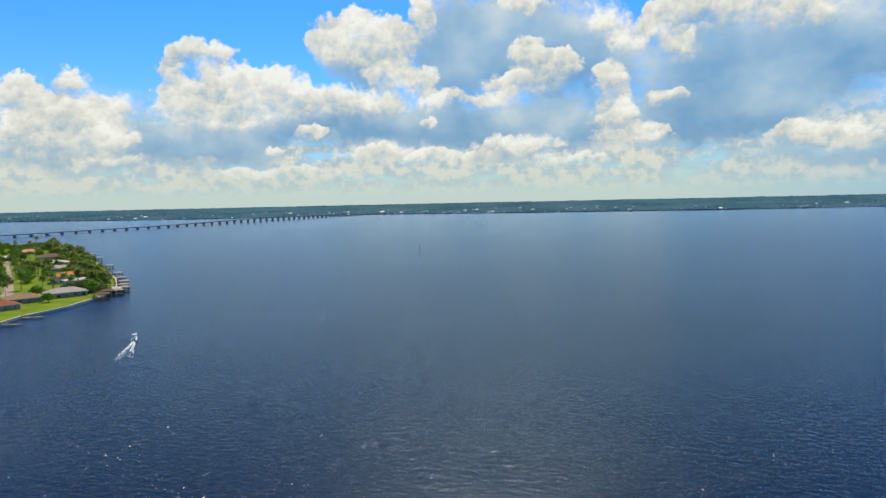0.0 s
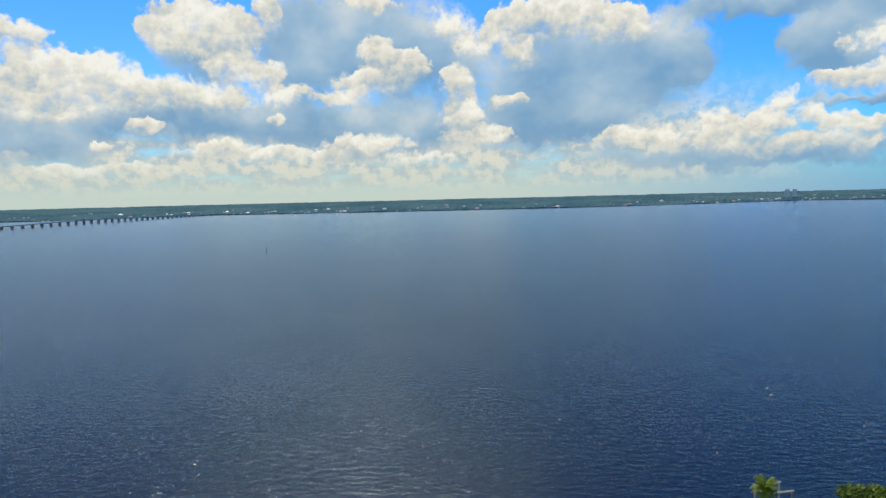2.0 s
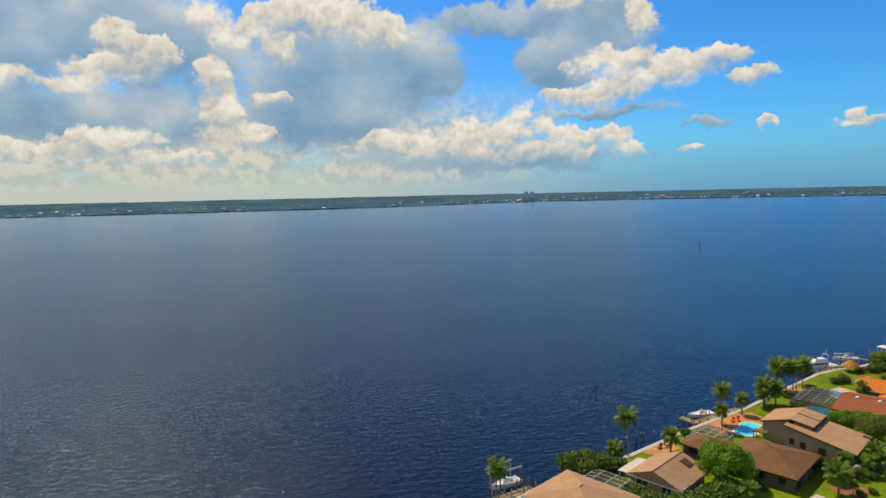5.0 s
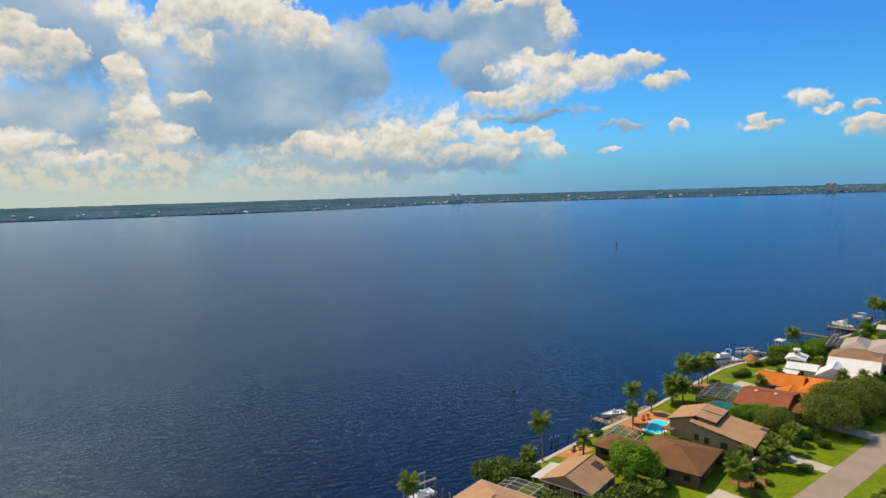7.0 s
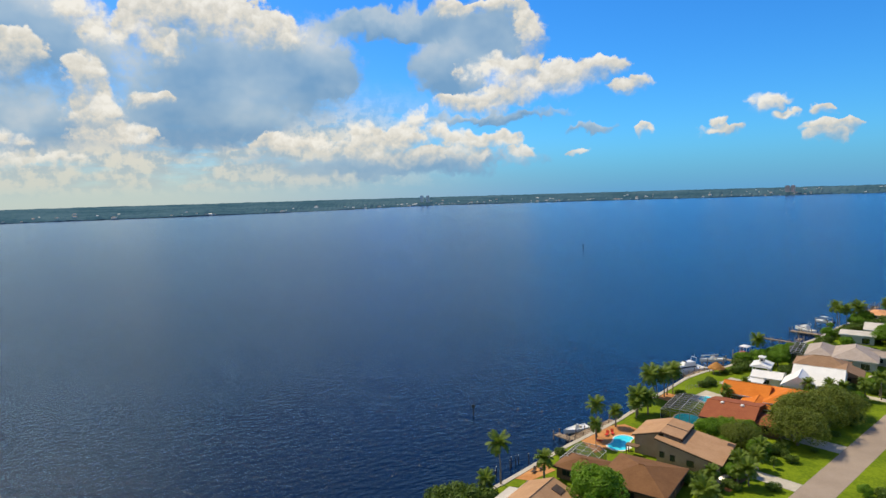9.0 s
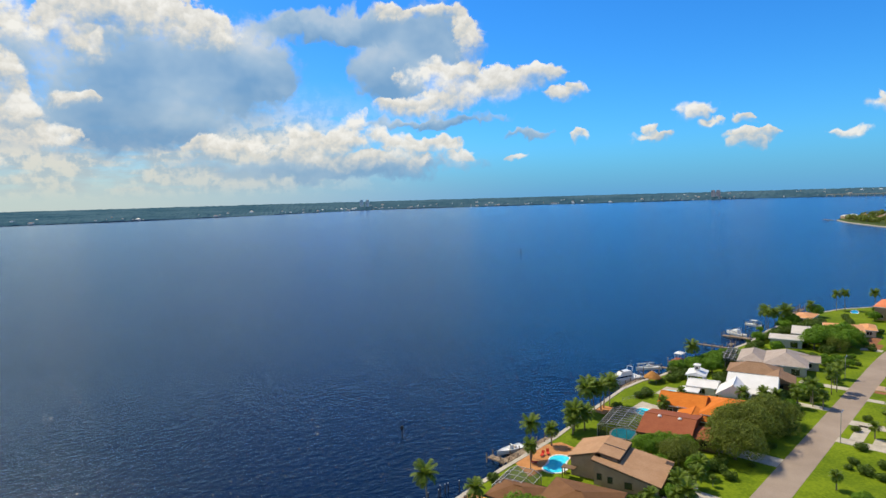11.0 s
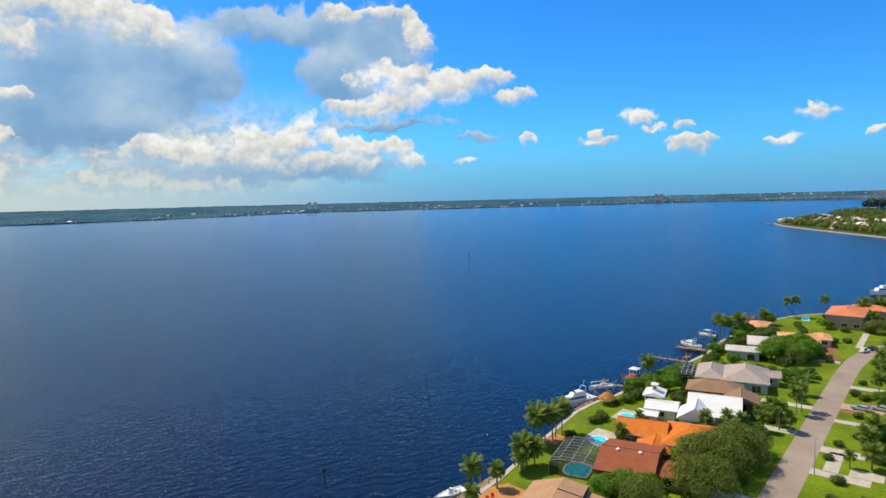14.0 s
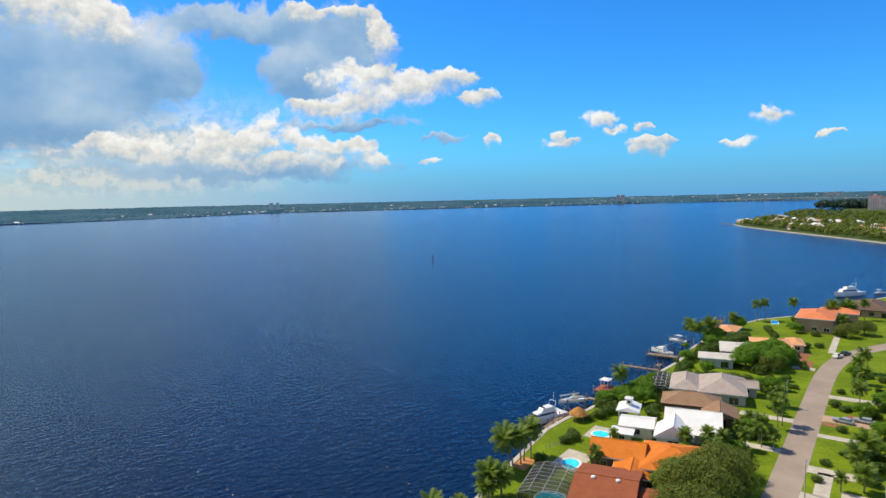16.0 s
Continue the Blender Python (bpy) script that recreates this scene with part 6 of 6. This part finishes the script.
# ---- the point to the east ----
def clump_woods(name, label, count, area, seed, sizes, leaf, per=46):
    """Distant tree crowns, each a knot of leaf sprays on a short stem, as one growth."""
    rng = random.Random(seed)
    bm = bmesh.new()
    for _ in range(count):
        x, y = area(rng)
        s = rng.uniform(*sizes)
        tube(bm, [(x, y, 0.8), (x, y, 1.3 + s * 0.6)], [0.25, 0.15], 4)
        leaf_cloud(bm, (x, y, 1.3 + s * 0.75), s * 0.62, per, s * 0.26, rng, 0.85)
    ob = part(name, bm, leaf)
    tagged(ob, label, "woods", kind="stuff")


def east_area(rng):
    f = rng.random()
    back = 6 + 900 * rng.random() ** 1.5
    x, y = 800 + 400 * f, 205 + 395 * f
    return x + back * 0.93, y + back * 0.25 - (60 * f * back / 420) * (back < 420) - 40 * (back >= 420)


def east_back(rng):
    return rng.uniform(2240, 2420), rng.uniform(680, 830)


clump_woods("east_woods", "dense green trees between houses on the point", 760, east_area, 81, (4.0, 8.2), LEAF_OAK)
clump_woods("dark_pines", "tall dark pines behind the point", 170, east_back, 82, (13, 22), LEAF_FAR, 40)
rnge = random.Random(83)
for k in range(60):
    f, back = rnge.random(), rnge.uniform(18, 330)
    x, y = 800 + 400 * f + back * 0.93, 205 + 395 * f + back * 0.25 - 60 * f * back / 420
    house("low house half hidden by trees on the point", rnge.choice((ROOF_PALE, ROOF_GREY, ROOF_TAN, ROOF_BROWN7, ROOF_WHITE)), rnge.choice((WALL_CREAM, WALL_WHITE, WALL_TAN)), TRIM,
          [(-9, 9, -6, 6, 4.4, 7.4, "x", True)], "houses on the east point", pose(x, y, 1.3, 0, 0, rnge.uniform(20, 70)), 90 + k, False)
house("large white roofed house at the tip of the point", ROOF_WHITE, WALL_WHITE, TRIM, [(-16, 16, -8, 8, 7.0, 9.5, "x", True)], "houses on the east point", pose(1215, 575, 1.3, 0, 0, 35), 130)
w = thing("dock", "dark timber dock at the tip of the point", "dock", pose(1180, 600, 0, 0, 0, 60), "timber docks")
part("deck", boxed(-14, 14, -2, 2, 1.0, 1.4), TIMBER, w)
for a in (-13, -6, 0, 6, 13):
    part("support_post", tube(bmesh.new(), [(a, 2, -2), (a, 2, 3.4)], [0.3, 0.25], 6), DARK_PILE, w)


# ---- far buildings, woods and bridges ----
def block(label, name, x, y, w, d, h, floors, bays, wall, roof, base=1.0, turn=None):
    """A distant apartment block with storeys, balconies' slabs and windows."""
    t = thing(name, label, "building", pose(x, y, base, 0, 0, math.degrees(math.atan2(-x, y)) if turn is None else turn), "distant buildings")
    part("wall", boxed(-w / 2, w / 2, -d / 2, d / 2, -6, h), wall, t)
    part("roof", boxed(-w / 2 - 0.8, w / 2 + 0.8, -d / 2 - 0.8, d / 2 + 0.8, h, h + 1.2), roof, t)
    part("plant_room", boxed(-w * 0.12, w * 0.12, -d * 0.2, d * 0.2, h + 1.2, h + 5), wall, t)
    pane = mesh_of(boxed(-w / bays * 0.2, w / bays * 0.2, -0.15, 0.1, 0, h / floors * 0.55), "window", HAZY_PANE)
    for i in range(floors):
        for j in range(bays):
            part("window", pane, None, t, at=pose(-w / 2 + (j + 0.5) * w / bays, -d / 2 - 0.05, (i + 0.3) * h / floors))
        part("floor_slab", boxed(-w / 2 - 0.6, w / 2 + 0.6, -d / 2 - 1.2, -d / 2, i * h / floors - 0.15, i * h / floors + 0.15), TRIM, t)


# dark glass painted pale blue-grey, so the colour holds the distance haze
HAZY_PANE = material("hazy_far_pane", (0.16, 0.22, 0.27), (0.24, 0.30, 0.34), 0.4, 0.1, 1.0, 0.0)


def polar(az, dist):
    return dist * math.sin(radians(az)), dist * math.cos(radians(az))


# pink made paler, with distance haze put into the base colour
PINK = material("haze_paled_facade", (0.74, 0.54, 0.48), (0.85, 0.66, 0.60), 0.9, 0.05, 1.0, 0.2)
GREY_BLOCK = material("bluish_grey_facade", (0.76, 0.80, 0.80), (0.85, 0.88, 0.87), 0.9, 0.05, 1.0, 0.2)
for az, w in ((23.42, 24), (23.95, 22)):
    x, y = polar(az, 4050)
    block("grey tower block above the far woods", "tower_block", x, y, w, 20, 36, 10, 5, GREY_BLOCK, GREY_BLOCK, 26)
for az, w in ((54.75, 26), (55.15, 24)):
    x, y = polar(az, 4480)
    block("pinkish tower block above the far bank", "tower_block", x, y, w, 22, 34, 9, 5, PINK, ROOF_PALE, 26)
for az, w, h in ((70.7, 30, 13), (71.15, 28, 16), (71.55, 26, 12)):
    x, y = polar(az, 4720)
    block("pink apartment block on the far bank", "apartment_block", x, y, w, 22, h, 7, 6, PINK, ROOF_PALE, 34)
x, y = polar(74.6, 2250)
block("tan hotel block with a red roof behind the pines", "hotel", x, y, 62, 20, 34, 9, 12, PINK, ROOF_TERRA, 1.3)
block("tan hotel wing behind the pines", "hotel", x - 10, y + 42, 34, 18, 40, 9, 6, PINK, ROOF_TERRA, 1.3)

FAR_HOUSE_WHITE = [mesh_of(boxed(-9, 9, -6, 6, -3, 5), "wall", WALL_WHITE), mesh_of(roof_mesh(9, 6, 5, 8.5, "x", True), "roof", ROOF_WHITE), mesh_of(roof_mesh(9, 6, 5, 8.5, "x", True), "roof", ROOF_GREY)]
rngf = random.Random(21)
line = dense_line(FAR_SHORE, 20)
for k in range(298):
    i = rngf.randrange(len(line))
    x, y = line[i]
    r = math.hypot(x, y)
    g = (r + 6 + 420 * rngf.random() ** 2.2) / r
    s = rngf.choice((0.35, 0.4, 0.5, 0.6, 0.9))
    t = thing("far_house", "small pale house on the far river bank", "house", pose(x * g, y * g, bank_height(x * g, y * g), 0, 0, math.degrees(math.atan2(-x, y)) + rngf.uniform(-30, 30)) @ Matrix.Diagonal((s * 1.2, s, s, 1)), "houses on the far bank")
    part("wall", FAR_HOUSE_WHITE[0], None, t)
    part("roof", FAR_HOUSE_WHITE[rngf.choice((1, 2, 2))], None, t)


def bridge(label, start, end, height, hump, at_f, gap, wide, depth, name="road_bridge"):
    """A long low bridge on piers, raised over the channel."""
    b = thing(name, label, "bridge", pose(start[0], start[1], 0, 0, 0, math.degrees(math.atan2(end[1] - start[1], end[0] - start[0]))), "bridges")
    total = math.dist(start, end)
    k = int(total / gap)

    def top(f):
        return height + hump * math.exp(-((f - at_f) / 0.17) ** 2)

    bm = bmesh.new()
    rows = []
    for i in range(k + 1):
        x, z = i * total / k, top(i / k)
        rows.append([bm.verts.new(q) for q in ((x, -wide, z - depth), (x, -wide, z + 1.0), (x, -wide + 0.4, z + 1.0), (x, -wide + 0.4, z), (x, wide - 0.4, z), (x, wide - 0.4, z + 1.0), (x, wide, z + 1.0), (x, wide, z - depth))])
    for a, c in zip(rows, rows[1:]):
        for q in range(8):
            bm.faces.new((a[q], c[q], c[(q + 1) % 8], a[(q + 1) % 8]))
    part("deck", bm, CONCRETE, b)
    pier = mesh_of(boxed(-1.0, 1.0, -wide * 0.8, wide * 0.8, 0, 1), "pier", CONCRETE)
    for i in range(k + 1):
        z = top(i / k) - depth
        part("pier", pier, None, b, at=pose(i * total / k, 0, -2) @ Matrix.Diagonal((1, 1, z + 2, 1)))


bridge("long low concrete bridge across the river", (-1385, 560), (-1495, 2948), 5.6, 7.5, 0.60, 40, 6.0, 1.7)
a, c = polar(63.0, 4560), polar(76.0, 4300)
bridge("distant low bridge near the horizon", a, c, 16.0, 6.0, 0.5, 42, 6.0, 3.0)
